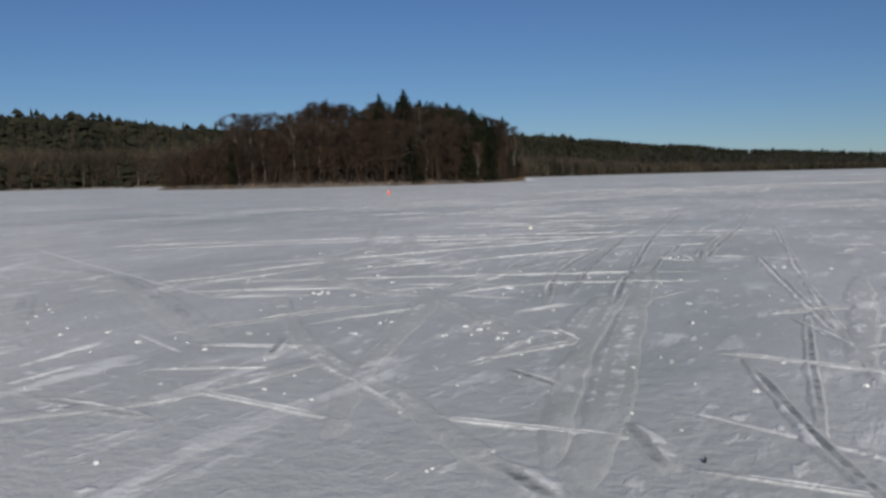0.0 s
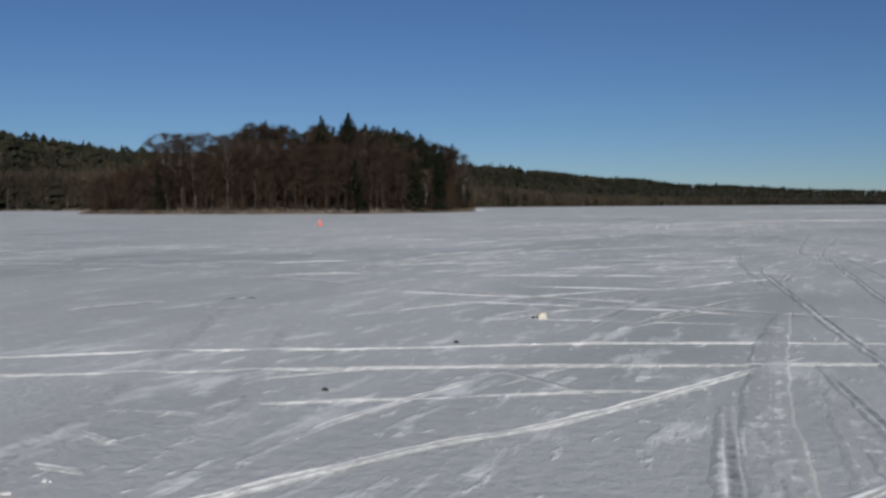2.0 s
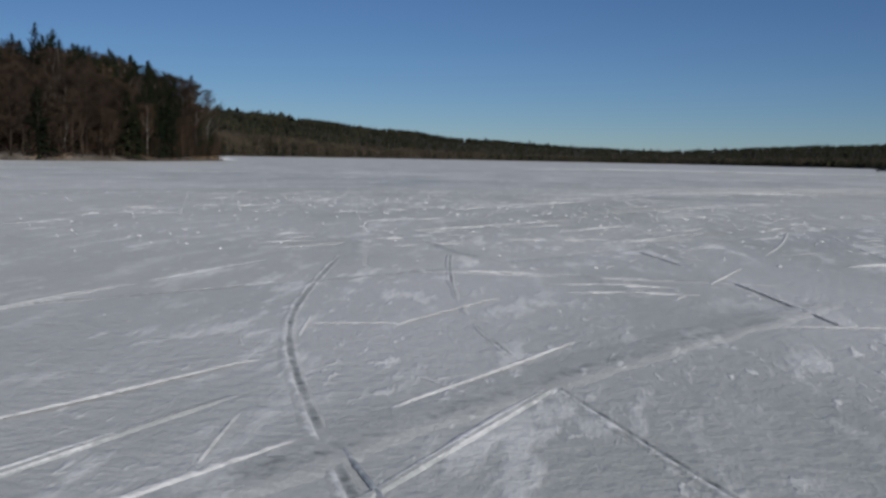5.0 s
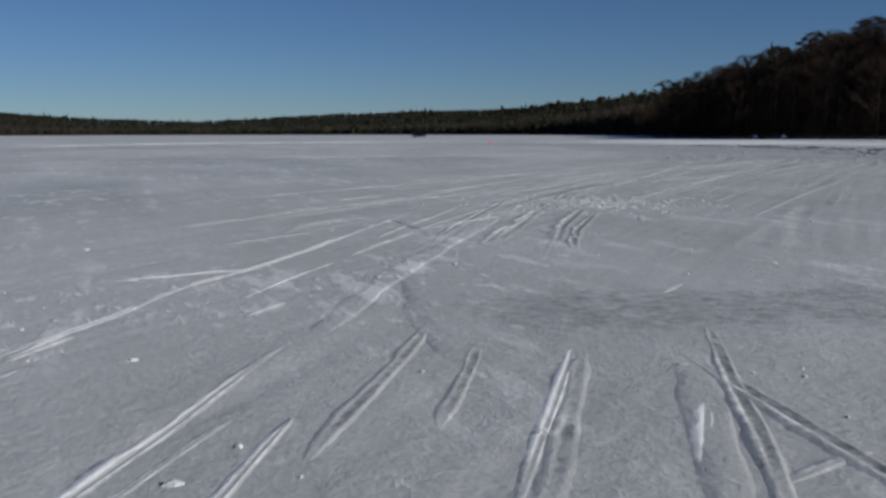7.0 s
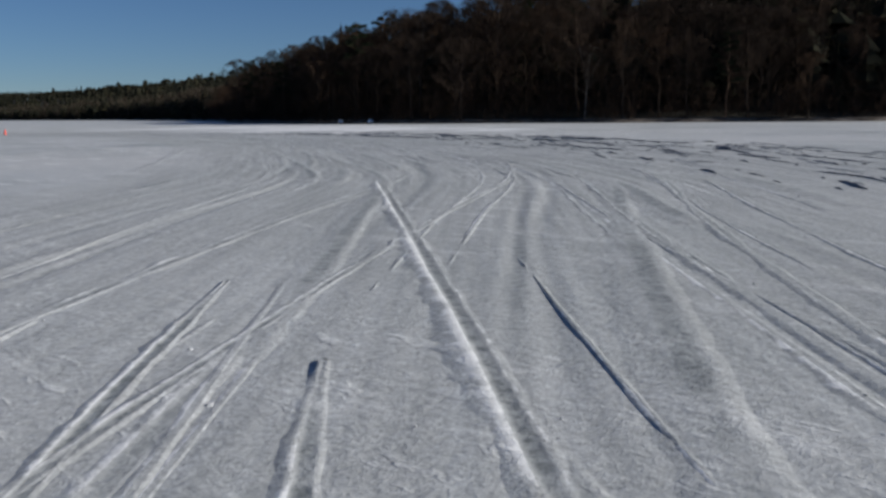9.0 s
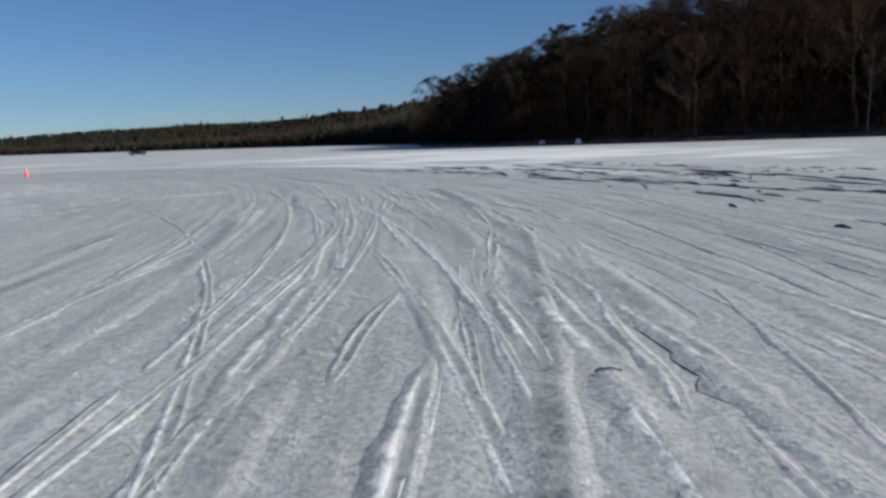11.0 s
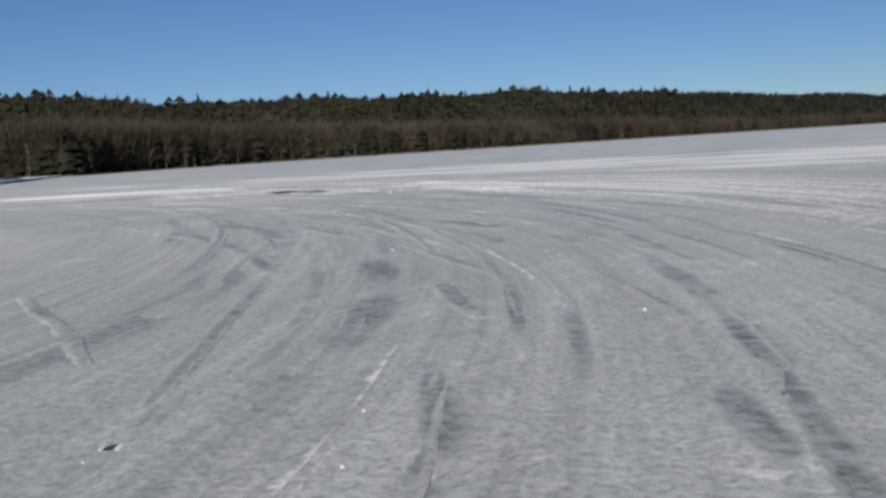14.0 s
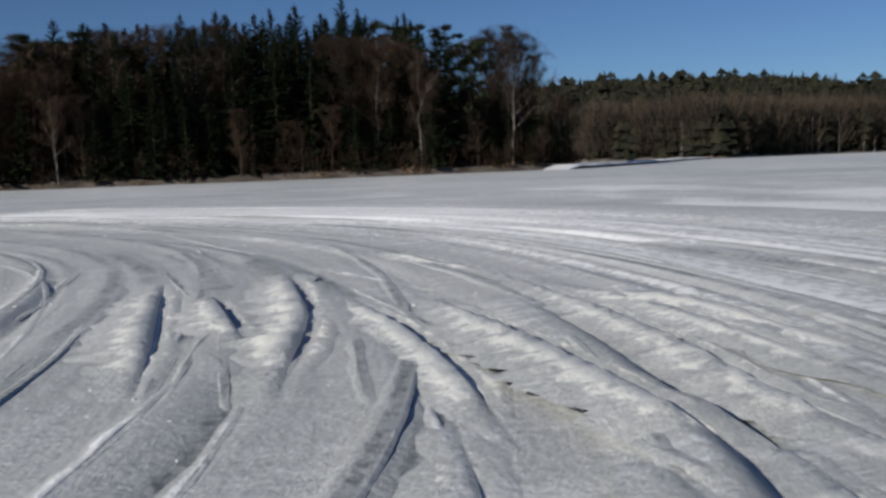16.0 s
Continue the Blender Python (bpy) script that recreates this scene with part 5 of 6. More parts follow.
RUN_THIN = [[(15.14, 107.51), (15.61, 108.34), (16.42, 109.83)], [(16.33, 106.1), (17.2, 107.1), (19.16, 109.34)], [(15.3, 108.67), (15.97, 109.5), (16.86, 110.79)],
            [(19.66, 107.96), (20.61, 109.11), (22.51, 111.27)], [(17.79, 111.98), (20.22, 115.38)], [(20.97, 110.22), (23.05, 113.5)],
            [(24.51, 113.09), (24.94, 113.82), (25.34, 114.59)], [(22.61, 112.57), (23.18, 113.27), (23.55, 113.75), (24.08, 114.59), (24.97, 115.76), (26.76, 118.16)],
            [(21.84, 118.78), (22.88, 120.27), (24.14, 122.02), (26.98, 127.65)], [(25.52, 119.72), (26.39, 121.5), (27.44, 123.8)], [(23.15, 132.9), (25.5, 133.98), (28.97, 133.73)],
            [(28.22, 121.69), (28.33, 121.86), (28.77, 122.52), (29.32, 123.4), (29.99, 124.52), (30.93, 126.13)], [(27.85, 123.61), (28.5, 125.23)]]
RUN_THIN_B = [[(28.26, 122.33), (28.87, 123.28), (29.52, 124.41), (30.27, 125.89), (32.05, 129.77)], [(28.44, 125.28), (28.85, 126.06), (29.6, 127.9)],
              [(26.1, 133.93), (27.68, 134.29), (29.45, 134.8)]]
SLIDE_THIN = [[(-11.64, 51.43), (-11.35, 51.47)], [(-11.82, 51.94), (-11.46, 51.96)], [(-11.65, 52.68), (-12.17, 52.69)], [(-13.01, 52.66), (-12.82, 52.67)],
              [(-14.25, 55.33), (-14.04, 55.55)], [(-16.12, 59.52), (-15.34, 60.58)],
              [(-14.51, 58.19), (-14.24, 58.64), (-13.93, 58.98), (-13.59, 59.55), (-13.16, 60.25), (-12.85, 60.79), (-12.15, 61.85)], [(-12.17, 58.77), (-11.62, 59.65), (-11.13, 60.43)],
              [(-12.76, 59.61), (-12.48, 59.96)]]
SWING_THIN = [[(-14.88, 64.56), (-14.58, 65.18)], [(-14.78, 65.35), (-14.7, 65.72)], [(-14.12, 66.08), (-13.81, 66.73), (-13.52, 67.23)], [(-14.13, 67.07), (-13.76, 67.81)],
              [(-13.47, 68.31), (-12.44, 70.13)], [(-13.36, 67.62), (-12.71, 69), (-11.81, 71.12)], [(-15.01, 68.69), (-14.66, 69.3)], [(-13.34, 70.76), (-12.91, 71.64), (-11.99, 73.07)],
              [(-13.66, 70.88), (-13.17, 71.69), (-12.5, 72.54), (-11.49, 74.4)], [(-14.06, 72.34), (-13.5, 73.28), (-12.88, 74.36)], [(-7.58, 81.08), (-5.73, 83.63)],
              [(-10.82, 72.43), (-10.32, 73.2), (-9.71, 74.14)], [(-11.86, 77.63), (-11.42, 77.73)], [(-12.83, 75.04), (-12.23, 75.96), (-11.67, 77.04), (-10.65, 78.38), (-8.33, 82.16)],
              [(-11.37, 76.28), (-10.63, 77.42), (-8.26, 80.86)]]
TOP_THIN = [[(31.25, 134.08), (31.58, 134.86)], [(32.61, 135.03), (32.91, 136.04)], [(31.36, 135.37), (32.23, 137.49)], [(31.11, 136.48), (31.75, 138.22)],
            [(29.6, 140.34), (30.69, 143.67)], [(33.35, 142.36), (33.44, 143.53), (33.54, 144.68)], [(36.19, 142.56), (36.21, 143.18), (36.3, 144.06)],
            [(33.82, 142.68), (33.96, 144.31), (34.03, 146.32), (34.03, 147.92)], [(34.82, 145.93), (34.89, 147.93), (34.68, 150.66)],
            [(30.83, 147.16), (31.36, 149.42), (32.46, 153.2)], [(34.56, 150.67), (34.45, 151.59), (34.27, 152.55)], [(32.34, 151.24), (32.38, 151.92), (32.52, 152.44)],
            [(33.68, 150.97), (33.51, 152.2), (33.33, 153.23)], [(32.02, 151.32), (32.1, 152.22), (32.35, 153.39)], [(35.57, 152.08), (35.5, 153.71)],
            [(31.04, 152.65), (31.28, 153.68), (31.08, 155.56)]]
YARD_THIN = [[(-4.38, 6.88), (-4.14, 7.42)], [(-4.05, 9.08), (-3.86, 9.49)], [(-3.63, 9.74), (-3.28, 10), (-2.75, 10.19), (-2.31, 10.41)], [(-6.94, 8.15), (-6.15, 8.54), (-5.43, 8.91)],
             [(-4.54, 9.49), (-4.78, 9.42)], [(-7, 9.17), (-6.29, 9.59), (-5.44, 10.03), (-4.71, 10.37), (-3.77, 10.81), (-2.91, 11.23), (-2.31, 11.52)],
             [(-7.77, 8.97), (-7.52, 9.41), (-7.44, 10.25)], [(-6.81, 10.49), (-6.26, 11.51), (-5.73, 12.19), (-5.24, 13.21), (-4.9, 13.66), (-4.22, 14.96), (-3.63, 16.23)],
             [(-12.93, 12.64), (-12.44, 13.32), (-11.25, 14.36), (-10.32, 15.09), (-8.75, 15.95), (-7.28, 16.69), (-5.04, 17.68), (-2.34, 18.8)]]
YARD_THIN_B = [[(-14.06, 13.51), (-13.4, 14.17), (-12.39, 14.87), (-11, 15.7), (-9.72, 16.6), (-8.44, 17.2), (-6.89, 18.1), (-5.27, 18.8), (-3.66, 19.39), (-2.34, 19.9)],
               [(-8.03, 10.28), (-7.86, 10.96), (-7.66, 11.51)], [(-7.91, 11.42), (-7.7, 12.12), (-7.3, 12.88), (-6.6, 14.42), (-6.01, 15.34), (-5, 17.79)]]
BEND_WIDE_SMEAR = [[(7.18, 183.93), (5.61, 184.04), (2.78, 184.12), (0.1, 183.78)]]
CONE_WIDE_SMEAR = [[(33.84, 158.66), (33.65, 159.1), (33.28, 159.76), (32.81, 160.62), (32.34, 161.39)], [(31.91, 159.01), (31.63, 159.76), (31.01, 161.23), (30.09, 163.28)],
                   [(28.36, 167.44), (27.69, 168.49), (26.71, 169.81), (25.1, 171.46)], [(24.72, 174.74), (23.63, 175.34), (22.65, 175.69)],
                   [(23.32, 171.8), (22.1, 172.75), (20.1, 174.11), (17.84, 174.86)]]
RUN_WIDE_SMEAR = [[(29.08, 123.27), (29.64, 124.31), (30.55, 126.04), (32.6, 130.23)]]
TOP_WIDE_SMEAR = [[(31.75, 133.15), (32.15, 134.23), (32.41, 135.25), (32.75, 136.8), (33.28, 139.35), (33.89, 143.33), (33.88, 147.19)],
                  [(34.94, 141.12), (35.13, 142.26), (35.18, 143.65), (35.18, 145.75), (35.14, 148.32)], [(33.92, 142.11), (34.01, 143.32), (34.1, 145.12), (34.09, 147.89)]]


def longer(ctrl, more):
    """The same line, drawn out a little at both ends."""
    a, b = Vector(ctrl[0]), Vector(ctrl[-1])
    p = a + (a - Vector(ctrl[1])).normalized() * more
    q = b + (b - Vector(ctrl[-2])).normalized() * more
    return [(p.x, p.y), *ctrl, (q.x, q.y)]


class Ruts:
    """Collects wheel tracks, with what each point is darkened (scraped ice, painted groove shade), thrown and worn, for
    one mesh.
    """

    def __init__(self):
        self.ms, self.scrape_and_shade, self.thrown = Mesher(), [], []

    def mesh(self, mat, on_circuit):
        me = self.ms.mesh("rut", [mat], True)
        busy = np.zeros(len(self.ms.v))
        if on_circuit:
            # the same streaks run on across the rut
            xy = np.array([(v.x, v.y) for v in self.ms.v])
            near = np.argmin(((xy[4::9, None, :] - WAY["c"][None]) ** 2).sum(-1), 1).repeat(9)
            rel = xy - WAY["c"][near]
            along = near * 0.45 + (rel * WAY["d"][near]).sum(-1)
            across = (rel * WAY["side"][near]).sum(-1)
            busy = WAY["busy"][near]
            me.attributes.new("way", "FLOAT_VECTOR", "POINT").data.foreach_set("vector", np.stack([along, across, across * 0], -1).ravel().astype(np.float32))
        for name, field in (("scrape_and_shade", self.scrape_and_shade), ("thrown", self.thrown), ("busy", busy)):
            me.attributes.new(name, "FLOAT", "POINT").data.foreach_set("value", field)
        return me


def rut(pts, seed, ground, parent, floor=0.03, berm=0.06, high=0.012, gaps=0.2, white=0.6, dark=0.6, tread=0.0, lift=0.0, mat=None, into=None):
    """A wheel track: a groove scraped dark, with its shadow painted into the same dark, or trodden pale, between a
    ragged bank of thrown snow and a low lip.
    """
    run = into or Ruts()
    ms, scrape_and_shade, thrown = run.ms, run.scrape_and_shade, run.thrown
    start, n = len(ms.v), len(pts)
    ends = min(14, n / 3)
    for i, p in enumerate(pts):
        d = (pts[min(n - 1, i + 1)] - pts[max(0, i - 1)]).normalized()
        s = Vector((d.y, -d.x, 0))
        q = p + s * 0.02 * noise.noise(Vector((i * 0.09, seed * 3.1, 0)))
        fade = min(1.0, i / ends, (n - 1 - i) / ends)
        n1 = noise.noise(Vector((p.x * 0.5, p.y * 0.5, seed * 1.7)))
        n2 = noise.noise(Vector((p.x * 2.6, p.y * 2.6, seed * 0.9)))
        n3 = noise.noise(Vector((p.x * 6.3, p.y * 6.3, seed * 2.3)))
        size = fade * min(1.5, max(0.0, 1.0 + 0.9 * n1 + 0.7 * n2 - gaps))
        b1 = berm * (0.5 + 0.5 * size) * (1 + 0.5 * n3)
        b2 = berm * 0.45 * (1 + 0.5 * n2)
        h1 = high * size * (1 + 0.7 * n3)
        h2 = high * 0.5 * size * (1 - 0.7 * n3)
        f = floor * (0.6 + 0.4 * min(1.0, size)) * (1 - 0.2 * n3) / 2
        z1 = ground(q.x, q.y)
        z0 = z1 + lift - (0.012 + lift) * (1 - min(1.0, size / 0.35)) ** 1.5
        foot = -lift - (0.006 if high > 0.002 else 0.003)
        on, rim = min(1.0, size), 0.7 if high > 0.002 else 0.3
        for o, z, a, b in ((-f - b1 * 1.8, foot, 0, 0), (-f - b1 * 0.7, h1 * 0.7, 0, 0.8 * white), (-f - b1 * 0.2, h1, 0, white), (-f, 0.003, rim * dark, 0), (-f * 0.4, 0.0025, dark, tread),
                           (f * 0.4, 0.0025, dark, tread), (f, 0.003, rim * dark, 0), (f + b2 * 0.5, h2, 0, 0.7 * white), (f + b2 * 1.8, foot, 0, 0)):
            x, y = q.x + s.x * o, q.y + s.y * o
            ms.v.append(Vector((x, y, z + (z0 if floor < 0.15 else z0 - z1 + ground(x, y)))))
            scrape_and_shade.append(a * on)
            thrown.append(b * on)
    for i in range(n - 1):
        for k in range(8):
            a, c = start + i * 9 + k, start + (i + 1) * 9 + k
            ms.face((a, a + 1, c + 1, c))
    if into is None:
        part("rut", run.mesh(mat or M_CIRCUIT, parent.name != "ground"), parent)


# how each kind of track looks: floor width, bank width, bank height, gaps, white, dark, trodden floor
LOOKS = {
    "thin": (0.02, 0.055, 0.009, 0.05, 0.85, 0.1, 0.0),
    "cut": (0.042, 0.035, 0.006, -0.1, 0.3, 0.78, 0.0),
    "deep": (0.055, 0.05, 0.010, -0.2, 0.45, 0.88, 0.0),
    "rut": (0.05, 0.055, 0.009, 0.0, 0.5, 0.65, 0.0),
    "banked": (0.06, 0.085, 0.013, -0.15, 0.5, 0.78, 0.0),
    "pale": (0.17, 0.05, 0.003, 0.0, 0.42, 0.1, 0.34),
    "mound": (0.04, 0.22, 0.04, -0.5, 0.62, 0.0, 0.6),
}
# and those worn or scraped into the open ice and the busy stretch
LOOKS.update({
    "line": (0.012, 0.03, 0.006, -0.15, 0.85, 0.1, 0.0),
    "dull smear": (0.22, 0.12, 0.001, 0.0, 0.0, 0.42, 0.0),
    "low bank": (0.09, 0.08, 0.008, -0.05, 0.42, 0.55, 0.0),
    "bare patch": (1.8, 0.9, 0.001, -0.4, 0.0, 0.42, 0.0),
    "streak": (0.03, 0.06, 0.005, 0.1, 0.58, 0.1, 0.0),
    "scrape_and_shade": (0.11, 0.03, 0.002, -0.15, 0.1, 0.62, 0.0),
    "smear": (0.26, 0.14, 0.001, -0.1, 0.0, 0.62, 0.0),
    "wide smear": (0.44, 0.2, 0.001, -0.2, 0.0, 0.72, 0.0),
})


def build_tracks():
    sheet, way, side = build_circuit()

    def ground(x, y):
        hit = sheet.ray_cast(Vector((x, y, 1)), Vector((0, 0, -1)))
        return max(0.0, hit[0].z) if hit[0] else 0.0

    rng = random.Random(14)
    old = Mesher()
    k = 0
    circuit, lake = bpy.data.objects["road_circuit"], bpy.data.objects["ground"]

    def drive(look_of, ctrl, parent, strong=1.0, more=0.6, step=0.12, into=None, mat=None):
        nonlocal k
        k += 1
        floor, bank, high, gaps, white, dark, tread = LOOKS[look_of]
        v = rng.uniform(0.8, 1.25) * strong
        rut(spline(longer(ctrl, more), step), k, ground, parent, floor * v, bank * v, high * v, gaps + rng.uniform(0, 0.2), white * rng.uniform(0.8, 1.05), dark * rng.uniform(0.75, 1.1), tread,
            0.0065 + 0.0001 * (k % 24) if floor > 0.2 else (0.004 if look_of == "scrape_and_shade" else 0.001) + 0.0003 * (k % 24), mat, into)

    # the tracks that can be followed one by one
    for look_of, lines in (("banked", LANE_BANKED + SLIDE_BANKED),
                           ("cut", LANE_CUT + SLIDE_CUT + SWING_CUT + YARD_CUT),
                           ("deep", LANE_DEEP + SWING_DEEP + YARD_DEEP),
                           ("pale", LANE_PALE + SLIDE_PALE + SWING_PALE + YARD_PALE + YARD_PALE_B),
                           ("rut", LANE_RUT + SLIDE_RUT + SWING_RUT + YARD_RUT),
                           ("dull smear", LANE_SMEAR + SLIDE_SMEAR + YARD_SMEAR),
                           ("line", LANE_THIN + LANE_THIN_B + SLIDE_THIN + SWING_THIN + YARD_THIN + YARD_THIN_B)):
        for ctrl in lines:
            drive(look_of, ctrl, lake, 1.2 if look_of == "line" else 1.0)
    for look_of, lines in (("banked", BEND_BANKED + ENTRY_BANKED),
                           ("low bank", CONE_BANKED + RUN_BANKED + RUN_BANKED_B + TOP_BANKED),
                           ("cut", BEND_CUT + ENTRY_CUT + RUN_CUT),
                           ("scrape_and_shade", CONE_CUT + TOP_CUT),
                           ("deep", BEND_DEEP + ENTRY_DEEP + RUN_DEEP),
                           ("scrape_and_shade", TOP_DEEP),
                           ("mound", BEND_MOUND),
                           ("rut", BEND_RUT + ENTRY_RUT + RUN_RUT + TOP_RUT),
                           ("smear", BEND_SMEAR + CONE_SMEAR + TOP_SMEAR),
                           ("thin", BEND_THIN),
                           ("streak", CONE_THIN + ENTRY_THIN + RUN_THIN + RUN_THIN_B + TOP_THIN),
                           ("wide smear", BEND_WIDE_SMEAR + CONE_WIDE_SMEAR + RUN_WIDE_SMEAR + TOP_WIDE_SMEAR)):
        for ctrl in lines:
            drive(look_of, ctrl, circuit, 1.0, 0.5, 0.12, None, M_SUNLIT_SNOW if look_of == "mound" else None)
    # bare grey ice across the way on to the circuit
    drive("bare patch", [(-10.3, 75.3), (-9.0, 75.0), (-7.5, 74.6), (-5.0, 74.0)], circuit, 1.0, 0.0)
    # short scuffs and scratches where cars turned about
    scuffs = Ruts()
    for j in range(210):
        x, y, h = rng.uniform(-9, 2), rng.uniform(3.5, 17), rng.uniform(0, 3.14)
        if j > 90:
            x, y, h = rng.uniform(-24, -6), rng.uniform(54, 76), rng.gauss(0.9, 0.3)
        ln = rng.uniform(0.3, 1.1)
        drive(rng.choice(("thin", "thin", "thin", "rut")), [(x, y), (x + ln * math.sin(h), y + ln * math.cos(h))], lake, rng.uniform(0.6, 1.0), 0.2, 0.1, scuffs)
    # older tracks of cars between the turning place and the circuit
    for j in range(46):
        x, y, h = rng.uniform(-26, 4), rng.uniform(22, 44), rng.gauss(0.2, 0.45)
        ln = rng.uniform(2.0, 7.0)
        line = [(x, y), (x + ln * math.sin(h), y + ln * math.cos(h)), (x + 2 * ln * math.sin(h + 0.12), y + 2 * ln * math.cos(h + 0.12))]
        for gap in ((0.0, 1.4) if j % 3 else (0.0,)):
            drive(("thin", "pale", "dull smear", "rut")[j % 4], [(px + gap * math.cos(h), py - gap * math.sin(h)) for px, py in line], lake, rng.uniform(0.6, 0.9), 0.0, 0.2, scuffs)
    ob = new("scuff_marks", scuffs.mesh(M_CIRCUIT, False))
    tagged(ob, "short scuffs and old wheel tracks in the thin snow", "tyre tracks", "", "stuff")
    # more ruts swinging along the circuit
    worn = Ruts()
    n = len(way)
    for j in range(165):
        a = rng.randrange(int(n * 0.21), n - 30) if j < 130 else rng.randrange(int(n * 0.18), int(n * 0.42))
        ln = rng.randrange(14, 80) if j < 130 else rng.randrange(12, 45)
        o, slope, curve = rng.uniform(-6, 11) if rng.random() < 0.5 else rng.gauss(1.0, 3.0), rng.gauss(0, 0.05), rng.gauss(0, 0.0012)
        line = []
        for i in range(0, ln, 4):
            q = min(n - 1, a + i)
            line.append((way[q][0] + side[q][0] * o, way[q][1] + side[q][1] * o))
            slope += curve * 4
            o += slope * 4 * 0.45
        if len(line) > 3:
            late = line[0][1] > 128
            drive(rng.choice(("streak", "streak", "smear", "scrape_and_shade") if late else ("streak", "rut", "smear", "low bank")), line, circuit, rng.uniform(0.5, 1.1) if late else rng.uniform(0.45, 0.8), 0.0, 0.23, worn)
    # rough grey smears where spinning wheels scraped the snow away
    for j in range(60):
        a = rng.randrange(int(n * 0.3), n - 30)
        o = rng.gauss(1.5, 3.2)
        line = [(way[q][0] + side[q][0] * o, way[q][1] + side[q][1] * o) for q in range(a, min(n - 1, a + rng.randrange(9, 26)), 4)]
        if len(line) > 2:
            drive("smear", line, circuit, rng.uniform(0.7, 1.5), 0.0, 0.14, worn)
    # thin dark scrapes on the eastern side
    for j in range(64):
        q = rng.randrange(int(n * 0.34), int(n * 0.50))
        o, ln, h = rng.uniform(4.5, 15), rng.uniform(0.5, 2.5), math.atan2(WAY["d"][q][0], WAY["d"][q][1]) + rng.gauss(0.05, 0.08)
        x, y = way[q] + side[q] * o
        drive("cut", [(x, y), (x + ln * math.sin(h), y + ln * math.cos(h)), (x + 2 * ln * math.sin(h - 0.03), y + 2 * ln * math.cos(h - 0.03))], circuit, rng.uniform(1.0, 2.2), 0.0, 0.2, worn)
    ob = new("worn_ruts", worn.mesh(M_CIRCUIT, True))
    tagged(ob, "many crossing ruts and grey smears worn into the packed snow", "tyre tracks", "", "stuff")
    # fainter old tracks of cars that circled here
    for j in range(130):
        x, y = rng.uniform(-60, 60), rng.uniform(1, 130)
        h, bend = rng.uniform(-1.3, 1.3) + (0.4 if y > 60 else -0.2), rng.uniform(-0.011, 0.011)
        pts = []
        for i in range(rng.randrange(40, 120)):
            pts.append(Vector((x, y, 0)))
            h += bend
            x, y = x + 0.45 * math.sin(h), y + 0.45 * math.cos(h)
        w, b, g = rng.choice((0.05, 0.07, 0.09)), rng.choice((0.003, 0.0055, 0.006, 0.007)), rng.uniform(0.7, 1.3)
        pair = [pts]
        if rng.random() < 0.6:
            pair.append([p + Vector((math.cos(h) * 1.4, -math.sin(h) * 1.4, 0)) for p in pts])
        for line in pair:
            k += 1
            line = [p for p in line if ground(p.x, p.y) < 0.005]
            ridge(old, line, w, b, k, 0.002 + 0.0004 * (k % 30), 0.0, g)
    # broken edges of dark ice beside the eastern run
    dark = Mesher()
    for j in range(480):
        q = rng.randrange(int(n * 0.33), int(n * 0.60))
        o, h, ln = rng.uniform(4.2, 15), math.atan2(WAY["d"][q][0], WAY["d"][q][1]) + rng.gauss(0.1, 0.12), rng.choice((0.4, 0.6, 0.9, 1.6, 3.0, 4.5)) * rng.uniform(0.7, 1.2)
        x, y = way[q] + side[q] * o
        k += 1
        steps = max(8, int(ln / 0.12))
        ridge(dark, [Vector((x + math.sin(h) * ln * i / steps, y + math.cos(h) * ln * i / steps, 0)) for i in range(steps + 1)], rng.uniform(0.05, 0.11), rng.uniform(0.014, 0.036), k, 0.004 + ground(x, y), 0.0, 0.1)
    ob = new("ice_edges", dark.mesh("ice_edges", [M_DARK_ICE], True))
    tagged(ob, "low broken edges of dark ice beside the snow circuit", "ice edges", "", "stuff")
    ob = new("tyre_tracks", old.mesh("tyre_tracks", [M_PACKED, M_RUT], True))
    tagged(ob, "criss-crossing faint tyre tracks in thin snow on the ice", "tyre tracks", "", "stuff")
    return ground


